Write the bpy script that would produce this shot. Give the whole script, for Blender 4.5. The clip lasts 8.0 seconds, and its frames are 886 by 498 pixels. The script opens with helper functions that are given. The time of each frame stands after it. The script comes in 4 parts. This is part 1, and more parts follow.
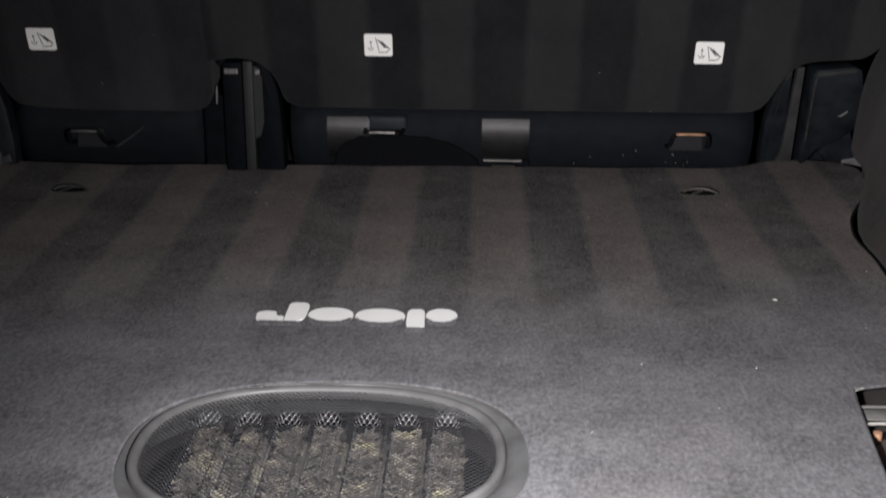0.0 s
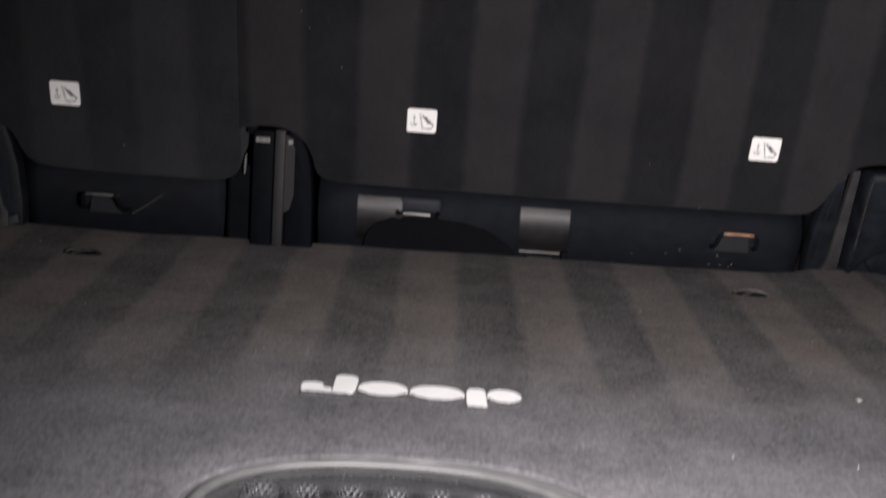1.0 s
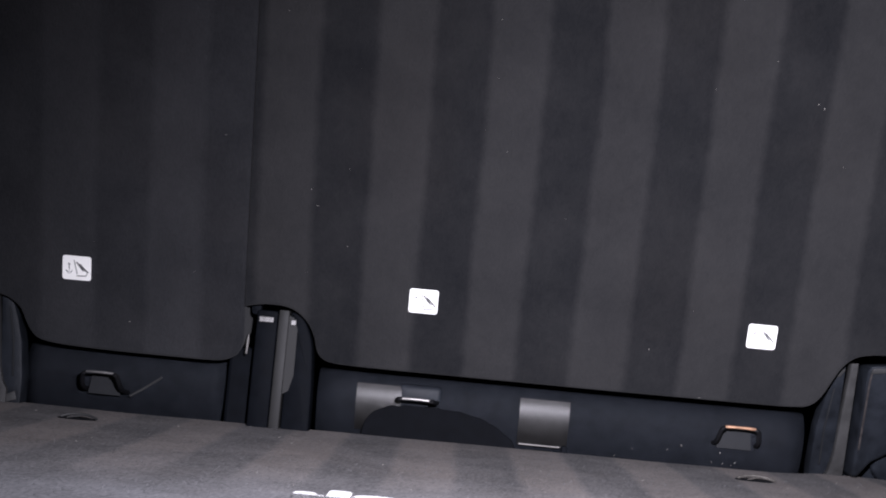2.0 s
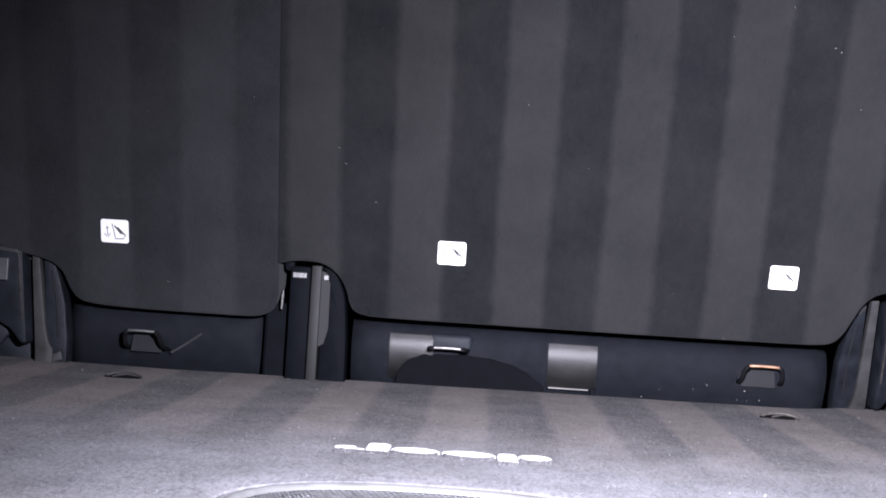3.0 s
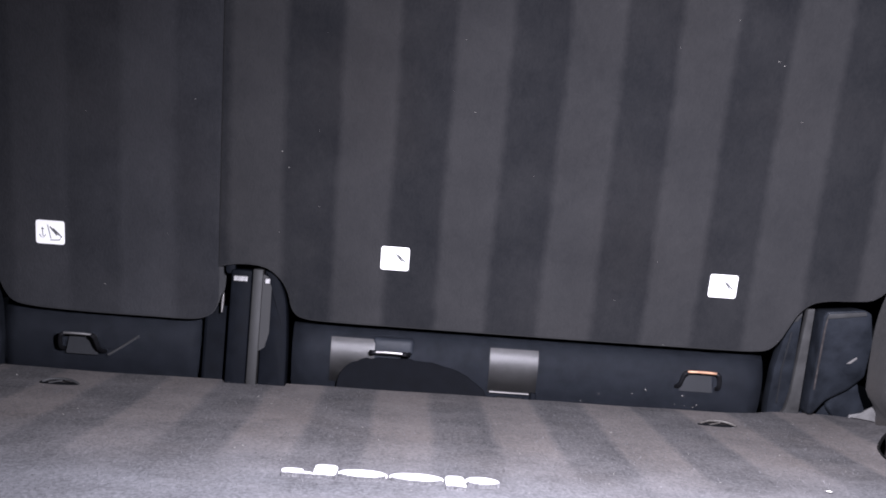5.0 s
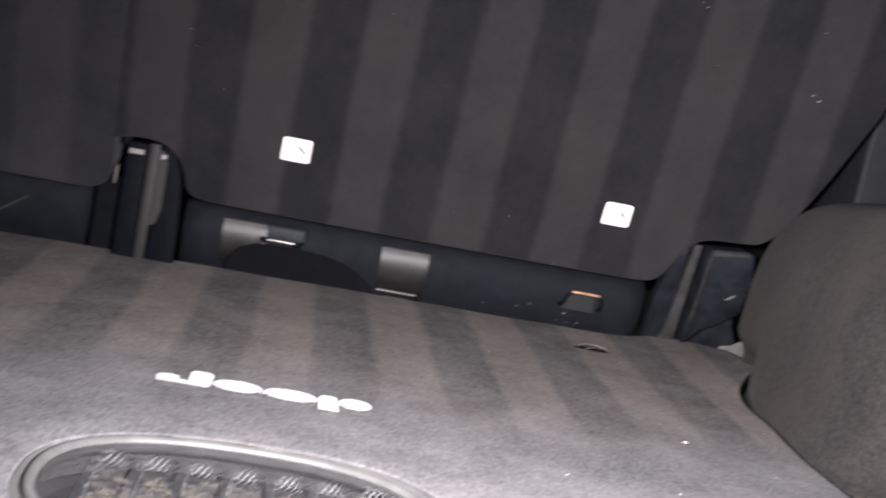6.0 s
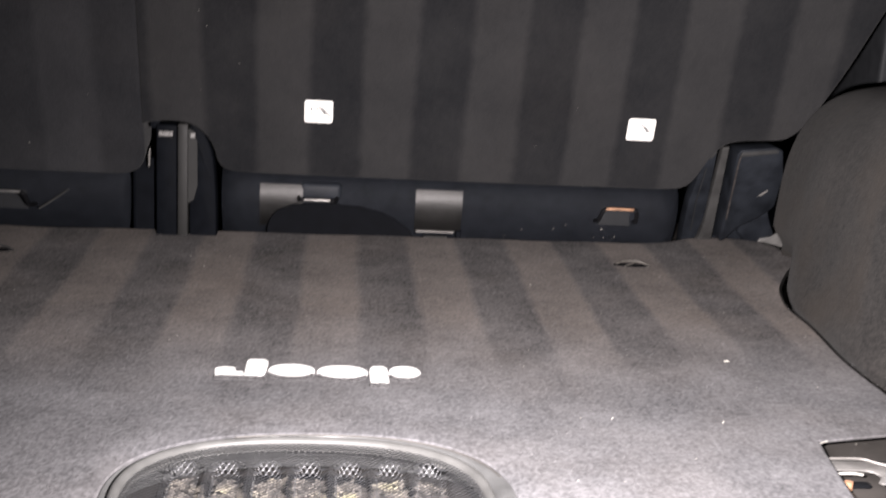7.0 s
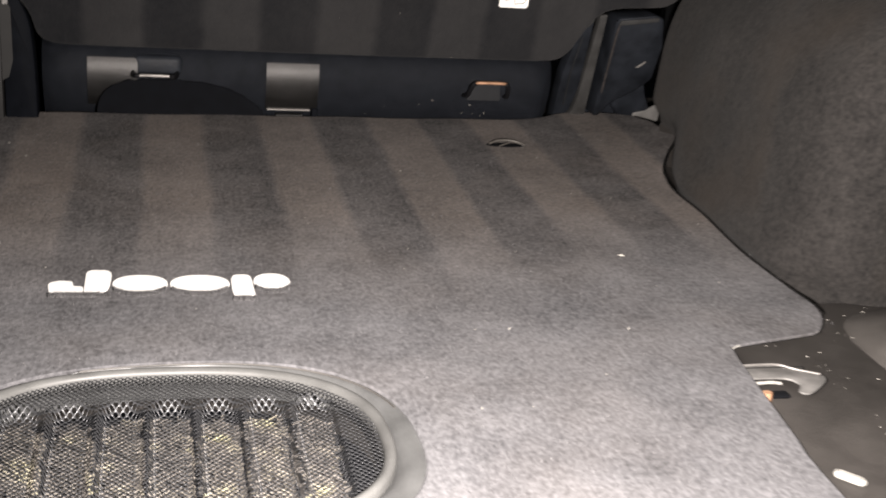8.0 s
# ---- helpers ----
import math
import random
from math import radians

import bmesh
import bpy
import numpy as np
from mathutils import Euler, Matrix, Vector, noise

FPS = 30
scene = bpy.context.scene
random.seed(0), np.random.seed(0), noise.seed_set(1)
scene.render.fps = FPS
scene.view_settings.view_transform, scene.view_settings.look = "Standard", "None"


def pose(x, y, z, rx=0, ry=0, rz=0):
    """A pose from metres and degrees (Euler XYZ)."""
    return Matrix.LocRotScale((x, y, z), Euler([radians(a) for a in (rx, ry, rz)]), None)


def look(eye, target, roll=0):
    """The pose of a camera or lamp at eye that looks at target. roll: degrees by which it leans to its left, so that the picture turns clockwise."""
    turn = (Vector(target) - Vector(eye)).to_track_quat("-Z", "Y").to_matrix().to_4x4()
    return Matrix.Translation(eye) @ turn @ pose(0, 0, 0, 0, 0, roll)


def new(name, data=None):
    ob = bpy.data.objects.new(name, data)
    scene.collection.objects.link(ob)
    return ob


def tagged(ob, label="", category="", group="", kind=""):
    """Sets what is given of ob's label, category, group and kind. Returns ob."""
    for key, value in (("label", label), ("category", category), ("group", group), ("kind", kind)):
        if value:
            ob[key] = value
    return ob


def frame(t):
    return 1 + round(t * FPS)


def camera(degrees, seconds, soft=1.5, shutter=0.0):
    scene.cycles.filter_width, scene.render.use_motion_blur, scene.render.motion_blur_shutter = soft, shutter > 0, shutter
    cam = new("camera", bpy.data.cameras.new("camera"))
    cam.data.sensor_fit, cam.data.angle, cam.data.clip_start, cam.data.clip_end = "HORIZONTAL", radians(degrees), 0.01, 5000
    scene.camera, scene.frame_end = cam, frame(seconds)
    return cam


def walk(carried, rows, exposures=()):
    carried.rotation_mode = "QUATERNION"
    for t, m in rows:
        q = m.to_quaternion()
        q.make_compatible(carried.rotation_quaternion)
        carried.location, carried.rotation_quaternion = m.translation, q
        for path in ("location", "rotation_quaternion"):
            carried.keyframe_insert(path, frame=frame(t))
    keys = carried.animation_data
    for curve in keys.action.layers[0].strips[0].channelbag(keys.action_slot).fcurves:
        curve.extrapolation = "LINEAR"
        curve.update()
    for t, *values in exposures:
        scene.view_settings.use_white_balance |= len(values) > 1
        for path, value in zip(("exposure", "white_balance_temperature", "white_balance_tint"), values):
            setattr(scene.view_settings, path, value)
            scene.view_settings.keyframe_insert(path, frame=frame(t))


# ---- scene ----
cam = camera(40.2, 8.0, soft=1.75, shutter=0.4)
PATH = [
    (0, (0.118, -0.105, 0.429), (0.064, 1.77, -0.266), 0.5),
    (0.1, (0.106, -0.098, 0.426), (0.071, 1.769, -0.29), 0.8),
    (0.2, (0.096, -0.094, 0.423), (0.082, 1.769, -0.306), 1.2),
    (0.3, (0.078, -0.086, 0.422), (0.106, 1.772, -0.318), 1.4),
    (0.4, (0.065, -0.080, 0.419), (0.117, 1.784, -0.305), 1.3),
    (0.5, (0.056, -0.072, 0.415), (0.132, 1.795, -0.298), 2.3),
    (0.6, (0.044, -0.058, 0.412), (0.142, 1.820, -0.270), 2.7),
    (0.7, (0.031, -0.044, 0.406), (0.096, 1.855, -0.215), 2.0),
    (0.9, (0.018, -0.036, 0.375), (0.055, 1.902, -0.115), 4.3),
    (1, (0.023, -0.042, 0.349), (0.039, 1.899, -0.133), 4.3),
    (1.1, (0.032, -0.049, 0.327), (0.020, 1.886, -0.177), 4.0),
    (1.2, (0.045, -0.058, 0.309), (-0.033, 1.879, -0.184), 4.2),
    (1.3, (0.059, -0.071, 0.292), (-0.025, 1.876, -0.16), 5.7),
    (1.5, (0.062, -0.084, 0.248), (-0.04, 1.895, -0.024), 3.3),
    (1.6, (0.064, -0.082, 0.226), (0.004, 1.909, 0.047), 4.4),
    (1.7, (0.065, -0.078, 0.204), (-0.016, 1.92, 0.145), 5.5),
    (1.8, (0.058, -0.076, 0.182), (0.014, 1.923, 0.227), 6.4),
    (1.9, (0.046, -0.075, 0.162), (0.022, 1.923, 0.240), 6.0),
    (2, (0.039, -0.075, 0.152), (0.006, 1.922, 0.254), 5.4),
    (2.1, (0.047, -0.079, 0.149), (-0.001, 1.918, 0.231), 4.5),
    (2.2, (0.055, -0.087, 0.149), (-0.036, 1.91, 0.197), 2.5),
    (3.3, (0.023, -0.111, 0.194), (-0.036, 1.888, 0.183), 3.9),
    (3.5, (0.018, -0.104, 0.206), (-0.029, 1.895, 0.2), 3.3),
    (3.6, (0.029, -0.104, 0.2), (-0.026, 1.895, 0.229), 3.2),
    (3.9, (0.028, -0.101, 0.212), (0.038, 1.899, 0.217), 3.4),
    (4, (0.027, -0.097, 0.214), (0.043, 1.903, 0.207), 4.0),
    (4.2, (0.01, -0.087, 0.211), (0.067, 1.912, 0.184), 4.2),
    (5.3, (0.02, -0.125, 0.23), (0.076, 1.872, 0.148), 4.4),
    (5.5, (0.036, -0.138, 0.257), (0.042, 1.859, 0.152), 5.6),
    (5.6, (0.039, -0.134, 0.266), (0.076, 1.862, 0.153), 6.8),
    (5.7, (0.039, -0.126, 0.273), (0.106, 1.868, 0.133), 7.7),
    (5.9, (0.025, -0.109, 0.294), (0.189, 1.869, 0.041), 10.4),
    (6, (0.012, -0.095, 0.297), (0.26, 1.865, -0.01), 11.5),
    (6.1, (0.005, -0.083, 0.31), (0.3, 1.872, 0.01), 11.0),
    (6.2, (0.003, -0.085, 0.325), (0.308, 1.871, 0.035), 9.4),
    (6.3, (0.003, -0.09, 0.337), (0.321, 1.862, 0.035), 8.7),
    (6.4, (0.005, -0.099, 0.347), (0.296, 1.856, 0.040), 8.2),
    (6.5, (0.013, -0.11, 0.355), (0.234, 1.852, 0.038), 7.0),
    (6.6, (0.026, -0.120, 0.360), (0.252, 1.840, 0.034), 7.3),
    (6.7, (0.033, -0.125, 0.365), (0.235, 1.83, -0.003), 5.4),
    (6.8, (0.032, -0.124, 0.370), (0.245, 1.824, -0.028), 4.9),
    (6.9, (0.029, -0.120, 0.377), (0.231, 1.817, -0.076), 4.0),
    (7, (0.023, -0.113, 0.385), (0.203, 1.809, -0.139), 3.5),
    (7.1, (0.013, -0.102, 0.394), (0.220, 1.813, -0.142), 5.0),
    (7.2, (0.003, -0.091, 0.403), (0.213, 1.822, -0.142), 4.2),
    (7.3, (-0.001, -0.083, 0.406), (0.266, 1.818, -0.154), 4.8),
    (7.4, (-0.000, -0.080, 0.402), (0.321, 1.809, -0.172), 4.3),
    (7.5, (0.001, -0.074, 0.394), (0.355, 1.793, -0.231), 3.1),
    (7.6, (0.001, -0.060, 0.390), (0.427, 1.777, -0.276), 4.3),
    (7.7, (0.002, -0.043, 0.387), (0.444, 1.783, -0.298), 4.2),
    (7.8, (0.003, -0.028, 0.382), (0.471, 1.788, -0.312), 4.6),
    (8, (0.002, 0.02, 0.373), (0.464, 1.825, -0.352), 5.3),
]
EXPOSURES = [(0.0, -1.35, 6250, 13), (0.5, -1.02, 6250, 13), (1.0, -0.88, 6350, 16), (1.5, -0.45, 6200, 18), (2.2, 0.35, 5700, 20), (3.5, 0.76, 5650, 21), (4.2, 0.75, 5650, 21),
             (5.5, 0.68, 5800, 20), (6.0, 0.22, 6300, 17), (6.5, 0.4, 6200, 18), (7.0, 0.17, 6520, 16), (7.5, 0.05, 6600, 14), (8.0, -0.28, 6850, 13)]
walk(cam, [(t, look(eye, target, roll)) for t, eye, target, roll in PATH], EXPOSURES)

# ---- light: one torch held at the open tail of the car, and a trace of night sky
world = bpy.data.worlds.new("night")
scene.world = world
world.use_nodes = True
world.node_tree.nodes["Background"].inputs[0].default_value = (0.75, 0.85, 1.0, 1)
world.node_tree.nodes["Background"].inputs[1].default_value = 0.012

torch = new("torch", bpy.data.lights.new("torch", "SPOT"))
torch.data.energy, torch.data.color = 118.0, (1.0, 0.96, 0.93)
torch.data.spot_size, torch.data.spot_blend, torch.data.shadow_soft_size = radians(175), 1.0, 0.012
torch.matrix_world = look((0.101, 0.228, 0.273), (0.410, 0.656, -0.100))


# ---- materials
def nodes_of(name):
    m = bpy.data.materials.new(name)
    m.use_nodes = True
    return m, m.node_tree.nodes, m.node_tree.links, m.node_tree.nodes["Principled BSDF"]


def ramp(nodes, links, source, stops):
    r = nodes.new("ShaderNodeValToRGB")
    while len(r.color_ramp.elements) < len(stops):
        r.color_ramp.elements.new(0.5)
    for e, (at, c) in zip(r.color_ramp.elements, stops):
        e.position, e.color = at, (*c, 1)
    links.new(source, r.inputs[0])
    return r.outputs[0]


def noise_of(nodes, links, coord, scale, detail=3.0, stretch=(1, 1, 1)):
    n = nodes.new("ShaderNodeTexNoise")
    n.inputs["Scale"].default_value, n.inputs["Detail"].default_value = scale, detail
    mp = nodes.new("ShaderNodeMapping")
    mp.inputs["Scale"].default_value = stretch
    links.new(coord, mp.inputs[0])
    links.new(mp.outputs[0], n.inputs["Vector"])
    return n.outputs["Fac"]


def calc(nodes, links, op, a, b=0.0, c=None):
    n = nodes.new("ShaderNodeMath")
    n.operation = op
    for i, v in enumerate((a, b) if c is None else (a, b, c)):
        if isinstance(v, (int, float)):
            n.inputs[i].default_value = v
        else:
            links.new(v, n.inputs[i])
    return n.outputs[0]


def bump(nodes, links, bsdf, height, strength, distance):
    b = nodes.new("ShaderNodeBump")
    b.inputs["Strength"].default_value, b.inputs["Distance"].default_value = strength, distance
    links.new(height, b.inputs["Height"])
    links.new(b.outputs[0], bsdf.inputs["Normal"])


def plain(name, color, rough=0.5, metal=0.0, vary=0.25, scale=60.0, relief=0.0, fine=900.0, spec=0.3):
    """A painted, moulded or metal surface: two scales of change, and a moulded grain."""
    m, nodes, links, bsdf = nodes_of(name)
    coord = nodes.new("ShaderNodeTexCoord").outputs["Object"]
    big = noise_of(nodes, links, coord, scale, 4.0)
    small = noise_of(nodes, links, coord, fine, 2.0)
    both = calc(nodes, links, "ADD", calc(nodes, links, "MULTIPLY", big, 0.7), calc(nodes, links, "MULTIPLY", small, 0.3))
    lo = tuple(c * (1 - vary) for c in color)
    hi = tuple(min(1, c * (1 + vary)) for c in color)
    links.new(ramp(nodes, links, both, [(0.3, lo), (0.7, hi)]), bsdf.inputs["Base Color"])
    links.new(calc(nodes, links, "ADD", calc(nodes, links, "MULTIPLY", both, 0.25), rough - 0.12), bsdf.inputs["Roughness"])
    bsdf.inputs["Metallic"].default_value = metal
    bsdf.inputs["Specular IOR Level"].default_value = spec
    if relief:
        bump(nodes, links, bsdf, small, relief, 0.001)
    return m


def carpet(name, dark, light, contrast, phase, along=(1, 1, 1), fade=None, wobble=0.02, fuzz=0.1, grain=420.0, speckle=0.65, dust=0.1, mottle=0.2, nap=0.9, blotch=0.5):
    """Short needle-felt: fibre flecks, wear patches and brushed bands 6 cm wide that run up the pile."""
    m, nodes, links, bsdf = nodes_of(name)
    coord = nodes.new("ShaderNodeTexCoord").outputs["Object"]
    sep = nodes.new("ShaderNodeSeparateXYZ")
    links.new(coord, sep.inputs[0])
    drift = noise_of(nodes, links, coord, 5.0, 3.0, (1.2, 0.8, 0.8))
    ragged = noise_of(nodes, links, coord, 70.0, 2.0)
    x = calc(nodes, links, "MULTIPLY_ADD", calc(nodes, links, "SUBTRACT", drift, 0.5), wobble, sep.outputs[0])
    x = calc(nodes, links, "MULTIPLY_ADD", calc(nodes, links, "SUBTRACT", ragged, 0.5), 0.006, x)
    wave = calc(nodes, links, "SINE", calc(nodes, links, "MULTIPLY", calc(nodes, links, "SUBTRACT", x, phase), 2 * math.pi / 0.1225))
    band = calc(nodes, links, "MULTIPLY_ADD", wave, 2.2, 0.5)
    clamp = nodes.new("ShaderNodeClamp")
    links.new(band, clamp.inputs[0])
    band = calc(nodes, links, "SUBTRACT", clamp.outputs[0], 0.5)
    if fade:
        fader = nodes.new("ShaderNodeMapRange")
        fader.inputs[1].default_value, fader.inputs[2].default_value = fade
        links.new(calc(nodes, links, "MULTIPLY_ADD", calc(nodes, links, "SUBTRACT", drift, 0.5), 0.25, sep.outputs[1]), fader.inputs[0])
        band = calc(nodes, links, "MULTIPLY", band, fader.outputs[0])
    fleck = noise_of(nodes, links, coord, grain, 3.0, along)
    patch = noise_of(nodes, links, coord, 14.0, 4.0)
    value = calc(nodes, links, "MULTIPLY_ADD", band, contrast, calc(nodes, links, "MULTIPLY_ADD", fleck, speckle, 0.5 - speckle / 2))
    value = calc(nodes, links, "ADD", value, calc(nodes, links, "MULTIPLY_ADD", patch, blotch, -blotch / 2))
    clump = noise_of(nodes, links, coord, 120.0, 3.0, along)
    value = calc(nodes, links, "ADD", value, calc(nodes, links, "MULTIPLY_ADD", clump, mottle, -mottle / 2))
    felt = ramp(nodes, links, value, [(0.1, dark), (0.9, light)])
    mix = nodes.new("ShaderNodeMixRGB")
    grime = noise_of(nodes, links, coord, 6.0, 5.0)
    links.new(calc(nodes, links, "MULTIPLY", calc(nodes, links, "SMOOTH_MIN", calc(nodes, links, "MAXIMUM", calc(nodes, links, "MULTIPLY_ADD", grime, 4.0, -1.9), 0.0), 1.0, 0.1), dust), mix.inputs[0])
    links.new(felt, mix.inputs[1])
    mix.inputs[2].default_value = (light[0] * 0.95, light[1] * 0.78, light[2] * 0.62, 1)
    outcome = mix.outputs[0]
    if fade:
        # brown tint where the bands fade in, strongest on the paler ones
        brown = nodes.new("ShaderNodeMixRGB")
        brown.blend_type = "MULTIPLY"
        links.new(calc(nodes, links, "MULTIPLY", calc(nodes, links, "MULTIPLY_ADD", band, 0.5, 0.75), fader.outputs[0]), brown.inputs[0])
        links.new(outcome, brown.inputs[1])
        brown.inputs[2].default_value = (1.0, 0.886, 0.778, 1)
        outcome = brown.outputs[0]
    links.new(outcome, bsdf.inputs["Base Color"])
    bsdf.inputs["Roughness"].default_value = 0.95
    bsdf.inputs["Specular IOR Level"].default_value = 0.12
    bsdf.inputs["Sheen Weight"].default_value = fuzz
    bsdf.inputs["Sheen Roughness"].default_value = 0.6
    bump(nodes, links, bsdf, fleck, nap, 0.0016)
    return m


MAT_CARPET = carpet("mat_carpet", (0.027, 0.0268, 0.0288), (0.179, 0.1765, 0.1855), 0.29, -0.0105, (1, 0.55, 1), fade=(0.82, 1.05), fuzz=0.02, grain=330.0, speckle=0.85, dust=0.14, mottle=0.42, nap=0.4, blotch=0.7)
SEAT_CARPET = carpet("seat_carpet", (0.0055, 0.0060, 0.0074), (0.0248, 0.0243, 0.0248), 0.39, -0.0718, (1, 1, 0.5), wobble=0.012, speckle=0.3, fuzz=0.05, nap=0.55, blotch=0.6)
# Paler copy of the seat carpet: makes up for weak torch light on the left
SEAT_CARPET_LIFTED = carpet("seat_carpet_lifted", (0.0076, 0.0082, 0.0099), (0.0296, 0.0298, 0.0322), 0.2, -0.0718, (1, 1, 0.5), wobble=0.02, fuzz=0.05, speckle=0.36, nap=0.55, blotch=0.6)
TRIM_CARPET = carpet("trim_carpet", (0.0086, 0.0083, 0.0082), (0.0295, 0.0272, 0.0258), 0.0, 0.0, grain=300.0, speckle=1.2, dust=0.9, mottle=0.8, nap=0.5, blotch=1.0, fuzz=0.03)
BLACK_PLASTIC = plain("black_plastic", (0.0040, 0.0047, 0.0064), 0.55, vary=0.3, relief=0.35, spec=0.03)
GRAIN_PLASTIC = plain("grained_plastic", (0.0198, 0.0224, 0.0284), 0.55, vary=0.25, relief=0.6, fine=1400, spec=0.12)
GREY_PLASTIC = plain("grey_plastic", (0.034, 0.034, 0.034), 0.45, vary=0.2, relief=0.2)
LEDGE_PLASTIC = plain("ledge_plastic", (0.066, 0.061, 0.057), 0.5, vary=0.4, scale=22, relief=0.2)
TRIM_PLASTIC = plain("trim_plastic", (0.0155, 0.0163, 0.0180), 0.55, vary=0.2, relief=0.3, spec=0.15)
BAND_METAL = plain("satin_metal", (0.098, 0.096, 0.095), 0.5, metal=1.0, vary=0.15)
BRIGHT_STEEL = plain("bright_steel", (0.42, 0.41, 0.40), 0.3, metal=0.9, vary=0.2)
HINGE_STEEL = plain("hinge_steel", (0.036, 0.0355, 0.035), 0.6, vary=0.4, scale=45, relief=0.2)
SCUFFED = plain("scuffed_edge", (0.034, 0.030, 0.029), 0.55, vary=0.7, scale=120)
LOOP_STEEL = plain("loop_steel", (0.085, 0.078, 0.07), 0.5, metal=0.3, vary=0.5, scale=300)
HINGE_PLASTIC = plain("hinge_plastic", (0.0135, 0.0155, 0.0195), 0.46, vary=0.55, scale=38, relief=0.4, spec=0.15)
GREY_STEEL = plain("grey_steel", (0.0125, 0.0123, 0.012), 0.6, metal=0.0, vary=0.35)
RUST_STEEL = plain("rusty_steel", (0.46, 0.26, 0.16), 0.45, metal=0.4, vary=0.4, scale=200)
DULL_STEEL = plain("dull_steel", (0.21, 0.20, 0.19), 0.4, metal=0.4, vary=0.3)
SHADED_WIRE = plain("shaded_wire", (0.006, 0.006, 0.007), 0.5, spec=0.15)
DEAD_BLACK = plain("dead_black", (0.0034, 0.0038, 0.0050), 0.95, vary=0.3, relief=0.5, spec=0.1)
CREASE_SHADE = plain("crease_shade", (0.0075, 0.0070, 0.0066), 0.95, vary=0.5, relief=0.5, spec=0.1)
RING_RUBBER = plain("ring_rubber", (0.088, 0.088, 0.086), 0.45, vary=0.25, scale=40)
FLANGE = plain("flange_plastic", (0.078, 0.079, 0.079), 0.4, vary=0.3, scale=40)
MESH_METAL = plain("mesh_metal", (0.060, 0.061, 0.065), 0.42, metal=0.45, vary=0.2, spec=0.6)
WHITE_BADGE = plain("white_badge", (0.94, 0.93, 0.91), 0.35, vary=0.04)
LABEL_WHITE = plain("label_white", (0.92, 0.91, 0.87), 0.4, vary=0.05)
LABEL_CREAM = plain("label_cream", (0.75, 0.62, 0.28), 0.5, vary=0.1)
PALE_EDGE = plain("pale_edge", (0.30, 0.29, 0.27), 0.7, vary=0.25, scale=200)
GALVANISED = plain("galvanised_steel", (0.150, 0.146, 0.141), 0.45, metal=0.1, vary=0.3, scale=90, relief=0.2)
INK = plain("ink", (0.07, 0.07, 0.07), 0.6)
LINT = plain("lint", (0.33, 0.315, 0.285), 0.9)
WHITE_PAINT = plain("white_paint", (0.88, 0.89, 0.90), 0.3, vary=0.05)
PAN_PLASTIC = plain("pan_plastic", (0.040, 0.0365, 0.034), 0.5, vary=0.4, scale=25, relief=0.3)
GLASS_DARK = plain("tinted_glass", (0.004, 0.005, 0.006), 0.08, vary=0.1)
ASPHALT = plain("asphalt", (0.05, 0.05, 0.05), 0.9, vary=0.4, relief=0.8, fine=300)


def leaf_litter():
    m, nodes, links, bsdf = nodes_of("leaf_litter")
    pick = nodes.new("ShaderNodeNewGeometry").outputs["Random Per Island"]
    coord = nodes.new("ShaderNodeTexCoord").outputs["Object"]
    heap = noise_of(nodes, links, coord, 48.0, 2.0)
    value = calc(nodes, links, "MULTIPLY_ADD", heap, 1.7, calc(nodes, links, "MULTIPLY_ADD", pick, 0.10, -0.46))
    links.new(ramp(nodes, links, value, [(0.1, (0.095, 0.086, 0.080)), (0.42, (0.155, 0.140, 0.124)), (0.60, (0.225, 0.203, 0.168)), (0.72, (0.32, 0.292, 0.215)), (0.92, (0.46, 0.44, 0.27))]), bsdf.inputs["Base Color"])
    bsdf.inputs["Roughness"].default_value = 0.9
    return m


DEBRIS = leaf_litter()


def fibre():
    m, nodes, links, bsdf = nodes_of("fibre")
    pick = nodes.new("ShaderNodeNewGeometry").outputs["Random Per Island"]
    links.new(ramp(nodes, links, pick, [(0.0, (0.034, 0.0334, 0.035)), (0.6, (0.088, 0.0855, 0.088)), (1.0, (0.130, 0.126, 0.129))]), bsdf.inputs["Base Color"])
    bsdf.inputs["Roughness"].default_value = 0.9
    return m


FIBRE = fibre()


# ---- shapes
def part(name, bm, material, parent=None, label="", smooth=None):
    """Links a bmesh, given in world metres, as one mesh under a thing or part."""
    me = bpy.data.meshes.new(name)
    bmesh.ops.recalc_face_normals(bm, faces=bm.faces)
    bm.to_mesh(me)
    bm.free()
    me.materials.append(material)
    if smooth:
        me.shade_smooth()
        me.set_sharp_from_angle(angle=radians(smooth))
    ob = new(name, me)
    if parent:
        ob.parent = parent
        ob.matrix_parent_inverse = parent.matrix_basis.inverted() if parent.parent is None else Matrix.Identity(4)
    return tagged(ob, label)


def thing(name, at, label, category, group="", kind=""):
    ob = new(name)
    ob.location = at
    ob.empty_display_size = 0.02
    bpy.context.view_layer.update()
    return tagged(ob, label, category, group, kind)


def box(lo, hi, bevel=0.0, bm=None, turn=None, segments=2):
    bm = bm or bmesh.new()
    lo, hi = Vector(lo), Vector(hi)
    made = bmesh.ops.create_cube(bm, size=1.0, matrix=(turn or Matrix.Identity(4)) @ Matrix.Translation((lo + hi) / 2) @ Matrix.Diagonal((*(hi - lo), 1)))
    if bevel:
        es = list({e for v in made["verts"] for e in v.link_edges})
        bmesh.ops.bevel(bm, geom=es, offset=bevel, segments=segments, profile=0.5, affect="EDGES")
    return bm


